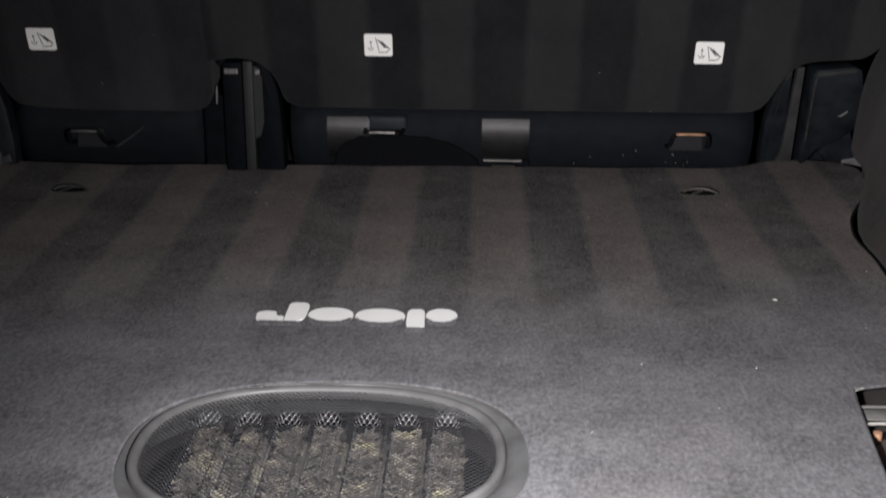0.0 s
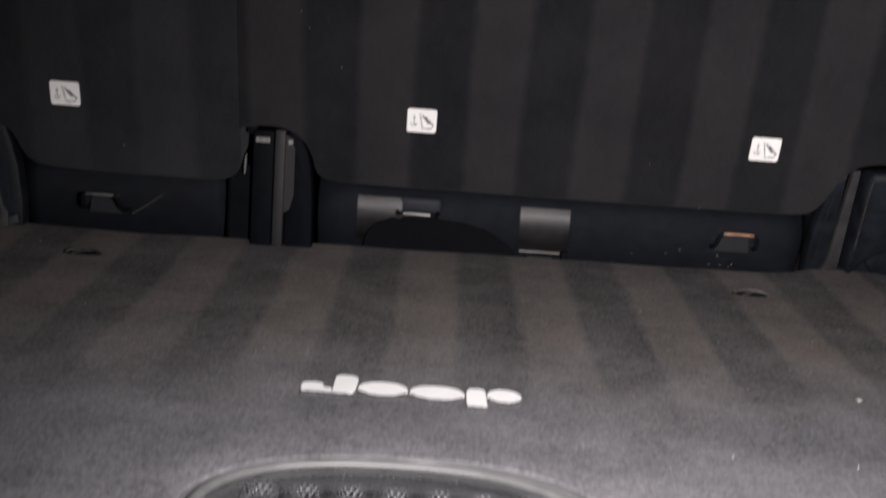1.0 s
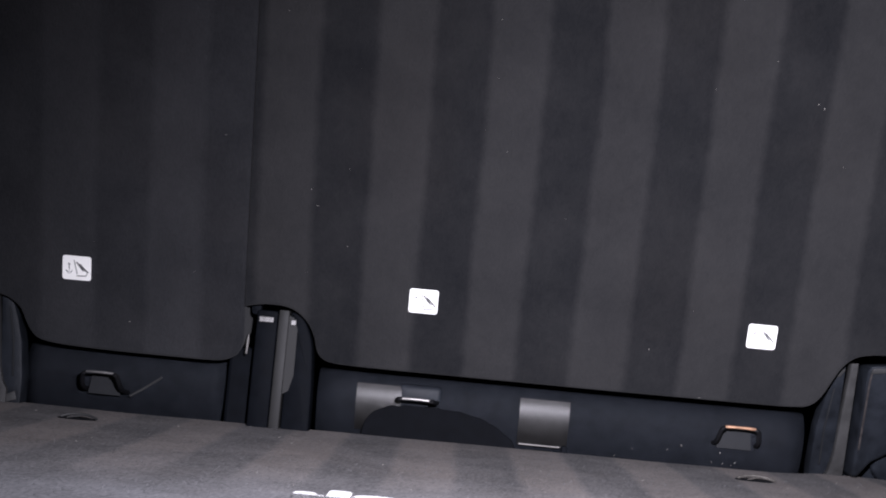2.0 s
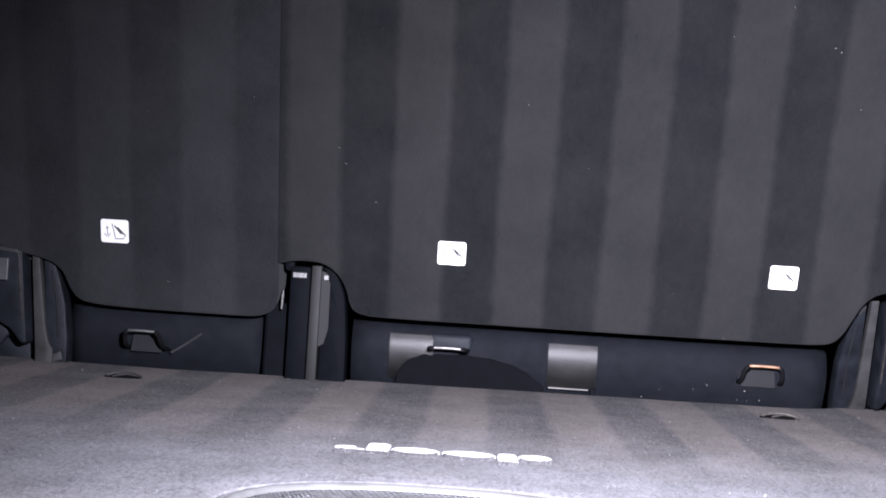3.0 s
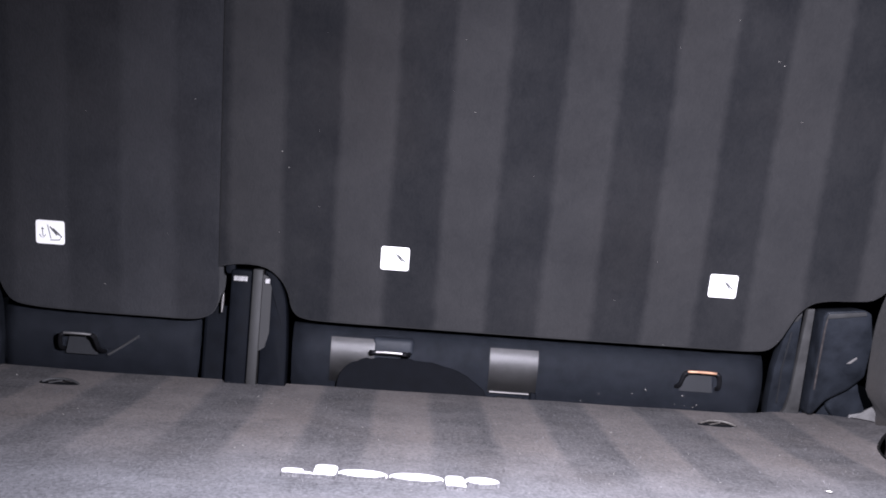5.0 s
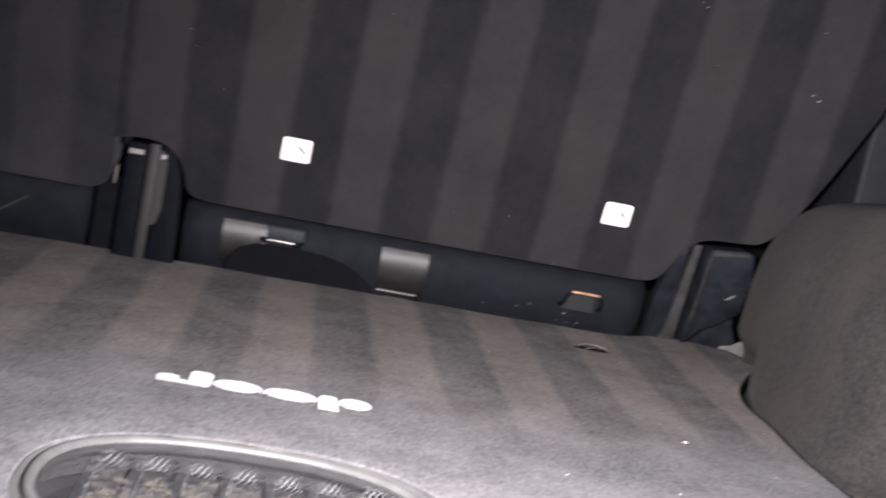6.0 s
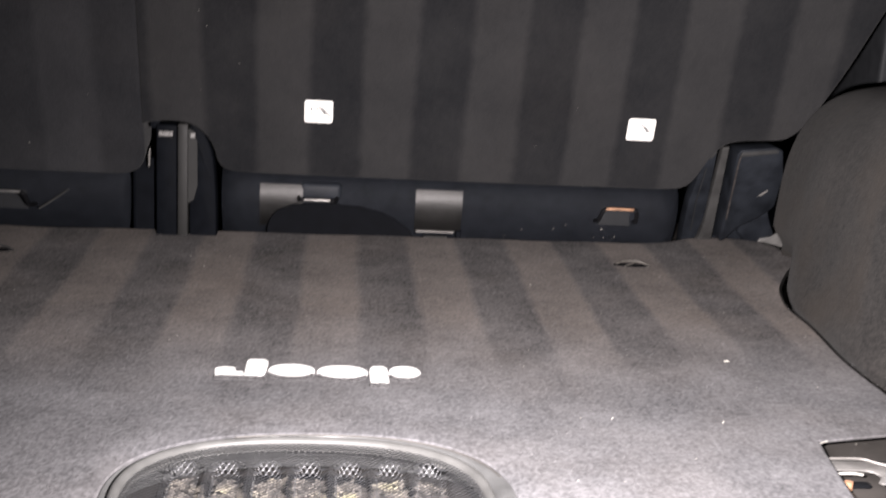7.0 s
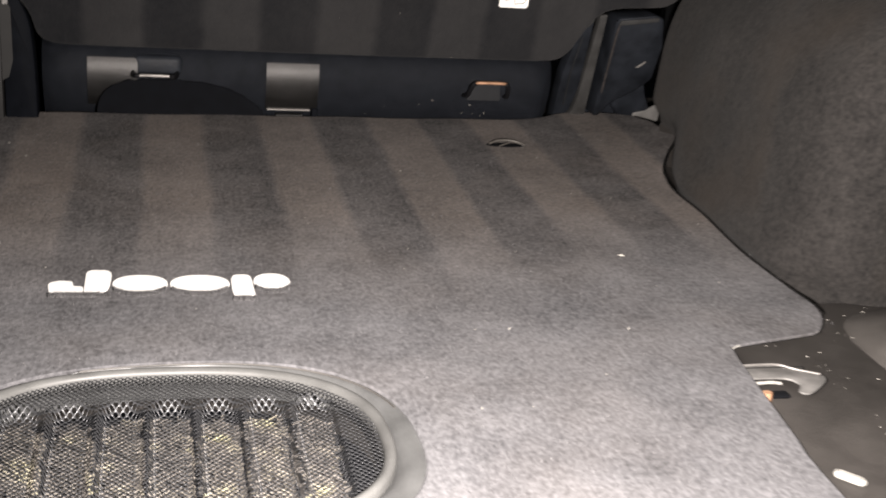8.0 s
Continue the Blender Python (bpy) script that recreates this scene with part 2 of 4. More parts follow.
def prism(outline, depth, place, bevel=0.0, segments=2, bm=None):
    """A flat outline in local x, y, given depth along local z, put at a pose."""
    bm = bm or bmesh.new()
    vs = [bm.verts.new((x, y, 0)) for x, y in outline]
    f = bm.faces.new(vs)
    ext = bmesh.ops.extrude_face_region(bm, geom=[f])
    top = [v for v in ext["geom"] if isinstance(v, bmesh.types.BMVert)]
    bmesh.ops.translate(bm, verts=top, vec=(0, 0, depth))
    allv = vs + top
    if bevel:
        es = list({e for v in allv for e in v.link_edges})
        out = bmesh.ops.bevel(bm, geom=es, offset=bevel, segments=segments, profile=0.5, affect="EDGES")
        allv = list({v for v in bm.verts})
    bmesh.ops.transform(bm, matrix=place, verts=allv)
    return bm


def rod(points, r, sides=10, bm=None):
    """A round rod through points."""
    bm = bm or bmesh.new()
    pts = [Vector(p) for p in points]
    rings = []
    for i, p in enumerate(pts):
        d = (pts[min(i + 1, len(pts) - 1)] - pts[max(i - 1, 0)]).normalized()
        a = d.orthogonal().normalized() if not rings else (rings_axis - d * rings_axis.dot(d)).normalized()
        rings_axis = a
        b = d.cross(a)
        rings.append([bm.verts.new(p + r * (math.cos(k * 2 * math.pi / sides) * a + math.sin(k * 2 * math.pi / sides) * b)) for k in range(sides)])
    for u, w in zip(rings, rings[1:]):
        for k in range(sides):
            bm.faces.new((u[k], u[(k + 1) % sides], w[(k + 1) % sides], w[k]))
    bm.faces.new(rings[0])
    bm.faces.new(rings[-1])
    return bm


def smooth_line(points, steps=6):
    """A rounded line through points (Catmull-Rom)."""
    pts = [Vector(p) for p in points]
    out = []
    for i in range(len(pts) - 1):
        a, b, c, d = pts[max(i - 1, 0)], pts[i], pts[i + 1], pts[min(i + 2, len(pts) - 1)]
        for k in range(steps):
            s = k / steps
            out.append(0.5 * (2 * b + (c - a) * s + (2 * a - 5 * b + 4 * c - d) * s * s + (3 * b - a - 3 * c + d) * s ** 3))
    return out + [pts[-1]]


def sheet(profile, x0, x1, steps, thick, bend=None, bm=None):
    """A moulded strip: a y, z profile carried along x, with a thickness; bend(x) moves it in y, z."""
    bm = bm or bmesh.new()
    line = [Vector((0, y, z)) for y, z in profile]
    rows = []
    for i in range(steps + 1):
        x = x0 + (x1 - x0) * i / steps
        dy, dz = bend(x) if bend else (0, 0)
        rows.append([bm.verts.new((x, p.y + dy, p.z + dz)) for p in line])
    faces = []
    for a, b in zip(rows, rows[1:]):
        for k in range(len(line) - 1):
            faces.append(bm.faces.new((a[k], b[k], b[k + 1], a[k + 1])))
    bmesh.ops.solidify(bm, geom=faces, thickness=thick)
    return bm


def rounded(w, h, r, n=5):
    """A rounded rectangle, centred."""
    out = []
    for cx, cy, a0 in ((w / 2 - r, h / 2 - r, 0), (-w / 2 + r, h / 2 - r, 90), (-w / 2 + r, -h / 2 + r, 180), (w / 2 - r, -h / 2 + r, 270)):
        for k in range(n + 1):
            a = radians(a0 + 90 * k / n)
            out.append((cx + r * math.cos(a), cy + r * math.sin(a)))
    return out


def softened(outline, rounds=2):
    """Cuts the corners of an outline, twice over."""
    for _ in range(rounds):
        outline = [q for a, b in zip(outline, outline[1:] + outline[:1]) for q in ((0.82 * a[0] + 0.18 * b[0], 0.82 * a[1] + 0.18 * b[1]), (0.18 * a[0] + 0.82 * b[0], 0.18 * a[1] + 0.82 * b[1]))]
    return outline


def oval(cx, cy, a, b, count=96, power=2.2, turn=0.0):
    """A full-shouldered oval, turned by degrees."""
    out, tc, ts = [], math.cos(radians(turn)), math.sin(radians(turn))
    for k in range(count):
        t = 2 * math.pi * k / count
        c, s = math.cos(t), math.sin(t)
        u, v = a * math.copysign(abs(c) ** (2 / power), c), b * math.copysign(abs(s) ** (2 / power), s)
        out.append((cx + u * tc - v * ts, cy + u * ts + v * tc))
    return out


# ---- the shell of the car round the load space
def shell():
    tagged(part("floor", box((-0.86, 0.30, -0.09), (0.86, 1.62, -0.034)), PAN_PLASTIC), "dark moulded plastic load floor under the carpet mat", "floor", kind="structure")
    tagged(part("floor_side", box((0.375, 0.31, -0.034), (0.84, 0.86, -0.013), 0.003), PAN_PLASTIC, smooth=40), "raised dark plastic floor strip beside the mat", "floor", kind="structure")
    for side, name in ((1, "wall_right"), (-1, "wall_left")):
        x0, x1 = sorted((side * 0.84, side * 0.90))
        tagged(part(name, box((x0, 0.24, -0.034), (x1, 2.6, 1.05)), TRIM_PLASTIC), "dark plastic inner side of the car body", "wall", kind="structure")
    tagged(part("ceiling", box((-0.90, 0.24, 1.05), (0.90, 2.6, 1.10)), TRIM_PLASTIC), "dark roof lining over the load space", "ceiling", kind="structure")
    tagged(part("wall_front", box((-0.84, 2.54, -0.3), (0.84, 2.60, 1.05)), TRIM_PLASTIC), "dark front end of the cabin behind the seats", "wall", kind="structure")
    tagged(part("floor_front", box((-0.84, 1.62, -0.36), (0.84, 2.54, -0.30)), PAN_PLASTIC), "dark cabin floor in front of the rear seats", "floor", kind="structure")
    tagged(part("ground", box((-12, -12, -0.80), (12, 12, -0.78)), ASPHALT), "dark asphalt ground outside the car", "ground", kind="structure")
    tagged(part("crossbar", box((-0.84, 0.370, 0.3856), (0.84, 0.425, 0.4286), 0.012, segments=4, turn=pose(0, 0, 0, 0, -0.8, 0)), WHITE_PAINT, smooth=40), "white painted crossbar over the load floor", "crossbar", kind="structure")


shell()


# ---- carpet mat with the round speaker opening and the notch
HOLE = (0.0146, 0.6395, 0.1430, 0.1090)


# the corner of the mat beside the seat hinge rides up on the foot of the wheel housing
CURLED = [(0.523, 1.145, 0.001), (0.533, 1.178, 0.003), (0.556, 1.222, 0.007), (0.577, 1.255, 0.010), (0.587, 1.280, 0.0105), (0.588, 1.305, 0.008), (0.589, 1.335, 0.005), (0.591, 1.365, 0.002), (0.582, 1.392, 0.0)]


def mat_outline():
    right = [(0.395, 0.42), (0.396, 0.586), (0.40, 0.625), (0.407, 0.69), (0.415, 0.752), (0.425, 0.759), (0.486, 0.774), (0.499, 0.779), (0.508, 0.790), (0.5175, 0.807), (0.522, 0.828), (0.517, 0.872),
             (0.513, 0.949), (0.518, 1.04), (0.5165, 1.104)]
    right = [(x, y, 0.0) for x, y in right] + CURLED
    front = [(0.55, 1.403), (0.51, 1.403), (0.48, 1.393), (0.46, 1.378), (0.435, 1.367), (0.40, 1.360), (0.34, 1.360), (0.28, 1.354), (0.21, 1.356), (0.15, 1.351), (0.08, 1.352), (0.0, 1.346), (-0.08, 1.347), (-0.15, 1.341), (-0.24, 1.340), (-0.33, 1.333), (-0.40, 1.339), (-0.45, 1.341), (-0.53, 1.352)]
    left = [(-x, y, z) for x, y, z in reversed(right[10:])]
    return right + [(x, y, 0.0) for x, y in front] + left + [(-0.52, 0.42, 0.0)]


def cargo_mat():
    top = thing("cargo_mat", (0, 0.9, -0.034), "dark grey carpet mat with brushed bands over the load floor", "mat")
    bm = bmesh.new()
    cx, cy, a, b = HOLE
    rings = []
    for scale, z in ((1.0, -0.006), (1.001, -0.0010), (1.010, 0.0), (1.06, 0.0004), (1.13, 0.0008), (1.22, 0.0008), (1.30, 0.0004), (1.40, 0.0)):
        off = (scale - 1) * 0.12
        rings.append([bm.verts.new((x, y, z)) for x, y in oval(cx, cy, a + off, b + off, 96, 2.45, 2.7)])
    for u, w in zip(rings, rings[1:]):
        for k in range(len(u)):
            bm.faces.new((u[k], u[(k + 1) % len(u)], w[(k + 1) % len(u)], w[k]))
    outer = [bm.verts.new(p) for p in smooth_line(mat_outline(), 3)]
    inner = []
    for k, v in enumerate(outer):
        d = (outer[(k + 1) % len(outer)].co - outer[k - 1].co).normalized()
        back = 0.003 + 2.4 * max(v.co.z, 0.0)
        inner.append(bm.verts.new((v.co.x - d.y * back, v.co.y + d.x * back, 0)))
    for k in range(len(outer)):
        bm.faces.new((outer[k], outer[(k + 1) % len(outer)], inner[(k + 1) % len(outer)], inner[k]))
    edges = [bm.edges.get((inner[k], inner[(k + 1) % len(inner)])) for k in range(len(inner))]
    last = rings[-1]
    edges += [bm.edges.get((last[k], last[(k + 1) % len(last)])) for k in range(len(last))]
    bmesh.ops.triangle_fill(bm, edges=edges, use_beauty=True)
    lip = []
    for grow, z in ((0.0014, -0.0008), (0.0008, -0.0020), (-0.0035, -0.0050)):
        row = []
        for k, v in enumerate(outer):
            d = (outer[(k + 1) % len(outer)].co - outer[k - 1].co).normalized()
            row.append(bm.verts.new((v.co.x + d.y * grow, v.co.y - d.x * grow, v.co.z + z)))
        lip.append(row)
    for u, w in zip([outer] + lip, lip):
        for k in range(len(u)):
            bm.faces.new((u[k], u[(k + 1) % len(u)], w[(k + 1) % len(u)], w[k]))
    part("carpet", bm, MAT_CARPET, top, smooth=22)
    edge = smooth_line([(0.4165, 0.7535, -0.0012), (0.425, 0.7588, -0.0012), (0.45, 0.7652, -0.0012), (0.486, 0.7738, -0.0012), (0.4990, 0.7785, -0.0012), (0.5085, 0.7900, -0.0014)], 6)
    part("pale_edge", rod(edge, 0.0009, 8), PALE_EDGE, top, "thin pale rod along the notch edge", smooth=60)
    # shadow in the crease between mat and wheel housing, drawn as a dark rod
    line = smooth_line([(0.5215, 0.812, -0.001), (0.5235, 0.828, -0.001), (0.5185, 0.872, -0.001), (0.5145, 0.949, -0.001), (0.5195, 1.04, -0.001), (0.518, 1.104, -0.001)] + [(x + 0.0012, y, z - 0.0012) for x, y, z in CURLED], 5)
    for side in (1, -1):
        part("crease_shadow", rod([(side * p.x, p.y, p.z) for p in line], 0.0019, 8), CREASE_SHADE, top, "dark rod painted as the crease shadow", smooth=60)
    # the pad under the carpet
    bm = bmesh.new()
    cut = [(0.37 if y < 0.80 and x > 0.3 else x * 0.985, min(y, 1.33)) for x, y, z in mat_outline()]
    low = [bm.verts.new((x, y, -0.033)) for x, y in cut]
    high = [bm.verts.new((x, y, -0.010)) for x, y in cut]
    for k in range(len(low)):
        bm.faces.new((low[k], low[(k + 1) % len(low)], high[(k + 1) % len(low)], high[k]))
    part("underside_pad", bm, DEAD_BLACK, top)


cargo_mat()


BADGE_OVALS = ((-0.0092, 0.8765, 0.0202, 0.0168), (0.0347, 0.8760, 0.0222, 0.0168), (0.0890, 0.8790, 0.0140, 0.0162))


def pile():
    """Loose fibres that stand out of the carpet, thicker towards the tail."""
    rng = np.random.default_rng(7)
    n = 90000
    x = rng.uniform(-0.52, 0.52, n)
    y = 0.45 + 0.88 * rng.random(n) ** 1.3
    cx, cy, a, b = HOLE
    keep = (np.abs((x - cx) / (a + 0.004)) ** 2.45 + np.abs((y - cy - 0.047 * (x - cx)) / (b + 0.004)) ** 2.45 > 1.0) & ~((y < 0.785) & (x > 0.385))
    x, y = x[keep], y[keep]
    n = len(x)
    ring = (np.abs((x - cx) / a) ** 2.45 + np.abs((y - cy - 0.047 * (x - cx)) / b) ** 2.45) ** (1 / 2.45) - 1
    base = np.interp(ring, [0, 0.012, 0.06, 0.13, 0.22, 0.30, 0.40], [-0.0012, -0.0001, 0.0003, 0.0007, 0.0007, 0.0003, -0.0001])
    turn = rng.uniform(0, 2 * np.pi, n)
    lean = rng.uniform(0.75, 1.45, n)
    size = rng.uniform(0.0010, 0.0026, n)
    # taller nap where the badge is pressed into the carpet
    m = 12000
    bx = rng.uniform(-0.074, 0.103, m)
    low = np.full(m, 0.8585)
    for ox, oy, oa, ob in BADGE_OVALS:
        near = np.abs(bx - ox) < oa
        low = np.where(near, oy - ob * (1 - np.minimum(1, np.abs((bx - ox) / oa)) ** 2.2) ** 0.4545, low)
    low = np.where((bx > 0.057) & (bx < 0.0755), 0.850, low)
    edges = [(-0.0735, -0.0300), (0.0582, 0.0752)] + [(ox - 0.93 * oa, ox + 0.93 * oa) for ox, oy, oa, ob in BADGE_OVALS]
    under = np.any([(bx > lo) & (bx < hi) for lo, hi in edges], axis=0)
    bx, low = bx[under], low[under]
    m = len(bx)
    x = np.concatenate([x, bx])
    y = np.concatenate([y, low - 0.0003 - 0.0042 * rng.random(m)])
    base = np.concatenate([base, np.full(m, -0.0002)])
    turn = np.concatenate([turn, rng.uniform(0, 2 * np.pi, m)])
    lean = np.concatenate([lean, rng.uniform(0.0, 0.4, m)])
    size = np.concatenate([size, rng.uniform(0.0022, 0.0040, m)])
    n += m
    wide = rng.uniform(0.00016, 0.0004, n)
    dx, dy = np.cos(turn), np.sin(turn)
    verts = np.empty((n, 3, 3))
    verts[:, 0] = np.stack([x - dy * wide, y + dx * wide, base], 1)
    verts[:, 1] = np.stack([x + dy * wide, y - dx * wide, base], 1)
    verts[:, 2] = np.stack([x + dx * size * np.sin(lean), y + dy * size * np.sin(lean), base + size * np.cos(lean)], 1)
    me = bpy.data.meshes.new("carpet_pile")
    me.from_pydata(verts.reshape(-1, 3).tolist(), [], np.arange(3 * n).reshape(-1, 3).tolist())
    me.materials.append(FIBRE)
    tagged(new("carpet_pile", me), "short grey fibres of the carpet mat", "carpet pile", kind="stuff")


pile()


# ---- badge: plain raised white shapes in place of the maker's lettering
def badge():
    top = thing("badge", (0.012, 0.88, 0.0), "raised white plastic badge of plain shapes on carpet mat", "badge")

    def slab(name, outline, z=0.0):
        part(name, prism(outline, 0.0010, pose(0, 0, z + 0.0001), 0.0003), WHITE_BADGE, top, smooth=18)

    slab("hook_bar", softened([(-0.0755, 0.8790), (-0.0735, 0.8610), (-0.0600, 0.8585), (-0.0497, 0.8585), (-0.0497, 0.8725), (-0.0570, 0.8730), (-0.0578, 0.8822), (-0.0680, 0.8835)]))
    slab("tall_bar", softened([(-0.0492, 0.8585), (-0.0400, 0.8600), (-0.0312, 0.8660), (-0.0297, 0.9030), (-0.0490, 0.9035), (-0.0492, 0.8800)]))
    for ox, oy, oa, ob in BADGE_OVALS:
        slab("oval_shape", oval(ox, oy, oa, ob, 32))
    slab("block_shape", softened([(0.0585, 0.8500), (0.0580, 0.8930), (0.0738, 0.8935), (0.0745, 0.8660), (0.0752, 0.8500)]))


badge()


# ---- speaker grille in the floor
def speaker():
    cx, cy, a, b = HOLE
    top = thing("floor_speaker", (cx, cy, -0.033), "oval floor speaker with grey rim and ribbed perforated metal grille", "speaker")
    n = 96

    def ring(loops, name, material, label=""):
        bm = bmesh.new()
        rows = [[bm.verts.new((x, y, z)) for x, y in oval(px, py, pa, pb, n, 2.42, pt)] for px, py, pa, pb, pt, z in loops]
        for u, w in zip(rows, rows[1:]):
            for k in range(n):
                bm.faces.new((u[k], u[(k + 1) % n], w[(k + 1) % n], w[k]))
        return part(name, bm, material, top, label, smooth=50)

    ix, iy, ia, ib = 0.0096, 0.6477, 0.1253, 0.0897
    ring([(cx, cy, a + 0.005, b + 0.005, 2.7, -0.030), (cx, cy, a + 0.003, b + 0.003, 2.7, -0.007), (cx, cy, a + 0.0008, b + 0.0008, 2.7, -0.0016), (cx - 0.001, cy + 0.002, a - 0.002, b - 0.003, 2.3, -0.0010),
          (ix + 0.001, iy - 0.002, ia + 0.0125, ib + 0.012, 1.5, -0.0018), (ix, iy, ia + 0.0085, ib + 0.0078, 1.0, -0.0052), (ix, iy, ia + 0.0065, ib + 0.006, 1.0, -0.0085)], "flange", FLANGE, "grey plastic flange")
    ring([(ix, iy, ia + 0.0076, ib + 0.0068, 1.0, -0.0085), (ix, iy, ia + 0.0074, ib + 0.0066, 1.0, -0.0022), (ix, iy, ia + 0.0064, ib + 0.0056, 1.0, -0.0004), (ix, iy, ia + 0.0046, ib + 0.0040, 1.0, 0.0003), (ix, iy, ia + 0.0026, ib + 0.0023, 1.0, -0.0002),
          (ix, iy, ia + 0.0007, ib + 0.0006, 1.0, -0.0016), (ix, iy, ia, ib, 1.0, -0.0034), (ix, iy, ia - 0.0005, ib - 0.0005, 1.0, -0.010)], "rim", RING_RUBBER, "worn grey rubber rim")

    arc = oval(cx - 0.0005, cy + 0.001, a - 0.0022, b - 0.0026, n, 2.42, 2.5)
    part("flange_edge", rod([(*arc[k], -0.0008) for k in range(4, 30)], 0.0006, 6), LEDGE_PLASTIC, top, "thin rod along part of the flange edge", smooth=60)
    # perforated sheet pressed into seven troughs
    first, pitch = -0.0765, 0.02925
    mx, my, ma, mb = ix, iy, ia + 0.003, ib + 0.003

    def inside(x, y, m=0.0):
        return abs((x - mx) / (ma - m)) ** 2.42 + abs((y - my - 0.0175 * (x - mx)) / (mb - m)) ** 2.42 < 1

    def height(x, y):
        deep = 0.0
        for k in range(7):
            c = first + k * pitch
            ux, uy = abs(x - c) - 0.0030, abs(y - 0.644 - 0.022 * x) - 0.0445
            gap = math.hypot(max(ux, 0.0), 0.62 * max(uy, 0.0))
            side = 1 - max(0.0, min(1.0, (gap - 0.0056) / 0.0060))
            deep = max(deep, side * side * (3 - 2 * side))
        return -0.0035 - 0.0082 * deep

    bm = bmesh.new()
    p, plate = 0.0045, 0.00012
    grid = {}
    for i in range(-72, 73):
        for j in range(-54, 55):
            u, v = mx + p * 0.5 * i, my + p * 0.5 * j
            if (i + j) % 2 == 0 and inside(u, v):
                grid[i, j] = (u, v)
    made = {}

    def vert(x, y, drop=0.0):
        key = (round(x, 5), round(y, 5), drop)
        if key not in made:
            made[key] = bm.verts.new((x, y, height(x, y) - drop))
        return made[key]

    for (i, j), (u, v) in grid.items():
        four = [(i, j), (i + 1, j + 1), (i, j + 2), (i - 1, j + 1)]
        if all(q in grid for q in four):
            turns = [2 * math.pi * (k - 2) / 8 for k in range(8)]
            short = 0.00130 + 0.00006 * (-0.0035 - height(u, v + 0.5 * p)) / 0.0082
            hole = []
            for t in turns:
                along, across = 0.00144 * math.cos(t + math.pi / 4), short * math.sin(t + math.pi / 4)
                hole.append((u + (along + across) * 0.7071, v + 0.5 * p + (across - along) * 0.7071))
            hv = [vert(*q) for q in hole]
            dv = [vert(*q, plate) for q in hole]
            cv = [vert(*grid[q]) for q in four]
            for k in range(4):
                bm.faces.new((cv[k], cv[(k + 1) % 4], hv[(2 * k + 2) % 8], hv[(2 * k + 1) % 8]))
                bm.faces.new((cv[k], hv[(2 * k + 1) % 8], hv[2 * k]))
            for k in range(8):
                bm.faces.new((hv[k], hv[(k + 1) % 8], dv[(k + 1) % 8], dv[k]))
    part("grille", bm, MESH_METAL, top, "black perforated metal grille with seven troughs", smooth=180)

    # tray below with dead leaves and grit
    bm = prism(oval(ix, iy, ia, ib, 48), 0.002, pose(0, 0, -0.031))
    part("speaker_tray", bm, BLACK_PLASTIC, top)
    rng = random.Random(4)
    bm = bmesh.new()
    for k in range(5200):
        x, y = rng.uniform(mx - ma, mx + ma), rng.uniform(my - mb, my + mb)
        lane = (x - first + pitch / 2) % pitch - pitch / 2
        if not inside(x, y, 0.014) or abs(lane) > 0.0092 or abs(x - first - 3 * pitch) > 3.5 * pitch or abs(y - 0.644 - 0.022 * x) > 0.056:
            continue
        size = rng.uniform(0.0030, 0.0088)
        place = pose(x, y, rng.uniform(-0.0225, -0.0165), rng.uniform(-6, 6), rng.uniform(-6, 6), rng.uniform(0, 360))
        tall = rng.uniform(0.35, 0.9)
        vs = [bm.verts.new(place @ Vector((size * cx2, size * tall * cy2, zz * size))) for cx2, cy2, zz in ((-1, 0, 0), (-0.4, -0.6, 0.15), (0.5, -0.5, 0.1), (1, 0, 0.25), (0.4, 0.55, 0.1), (-0.5, 0.5, 0.2))]
        mid = bm.verts.new(place @ Vector((0, 0, -0.1 * size)))
        for q in range(6):
            bm.faces.new((vs[q], vs[(q + 1) % 6], mid))
    # the packed bed under the loose bits, one ridge in each trough
    for lane in range(7):
        c = first + lane * pitch
        rows = []
        for i in range(25):
            y = 0.644 + 0.022 * c + 0.108 * (i / 24 - 0.5)
            rows.append([bm.verts.new((c + u, y, -0.0205 - 44 * u * u + 0.0020 * noise.noise((c * 60 + u * 300, y * 200, 1.0)))) for u in (-0.0146, -0.0095, -0.0045, 0.0, 0.0045, 0.0095, 0.0146)])
        for u, w in zip(rows, rows[1:]):
            for k in range(6):
                bm.faces.new((u[k], u[k + 1], w[k + 1], w[k]))
    tagged(part("leaf_litter", bm, DEBRIS, None), "brown and yellow dead leaf bits under the speaker grille", "debris", kind="stuff")
    part("label", prism([(-0.016, 0.5520), (0.040, 0.5520), (0.038, 0.5590), (-0.014, 0.5590)], 0.0006, pose(0, 0, 0.0006)), LABEL_CREAM, top, "cream sticker on the rim")


speaker()


# ---- rear seat backs
LEAN_BACK = 0.30  # metres towards the tail for each metre up


def seat_y(z):
    return 1.300 - LEAN_BACK * (z - 0.16)


SEAT_POSE = Matrix.Translation((0, seat_y(0.0), 0)) @ pose(0, 0, 0, 90 + math.degrees(math.atan(LEAN_BACK)))
UP = math.sqrt(1 + LEAN_BACK ** 2)


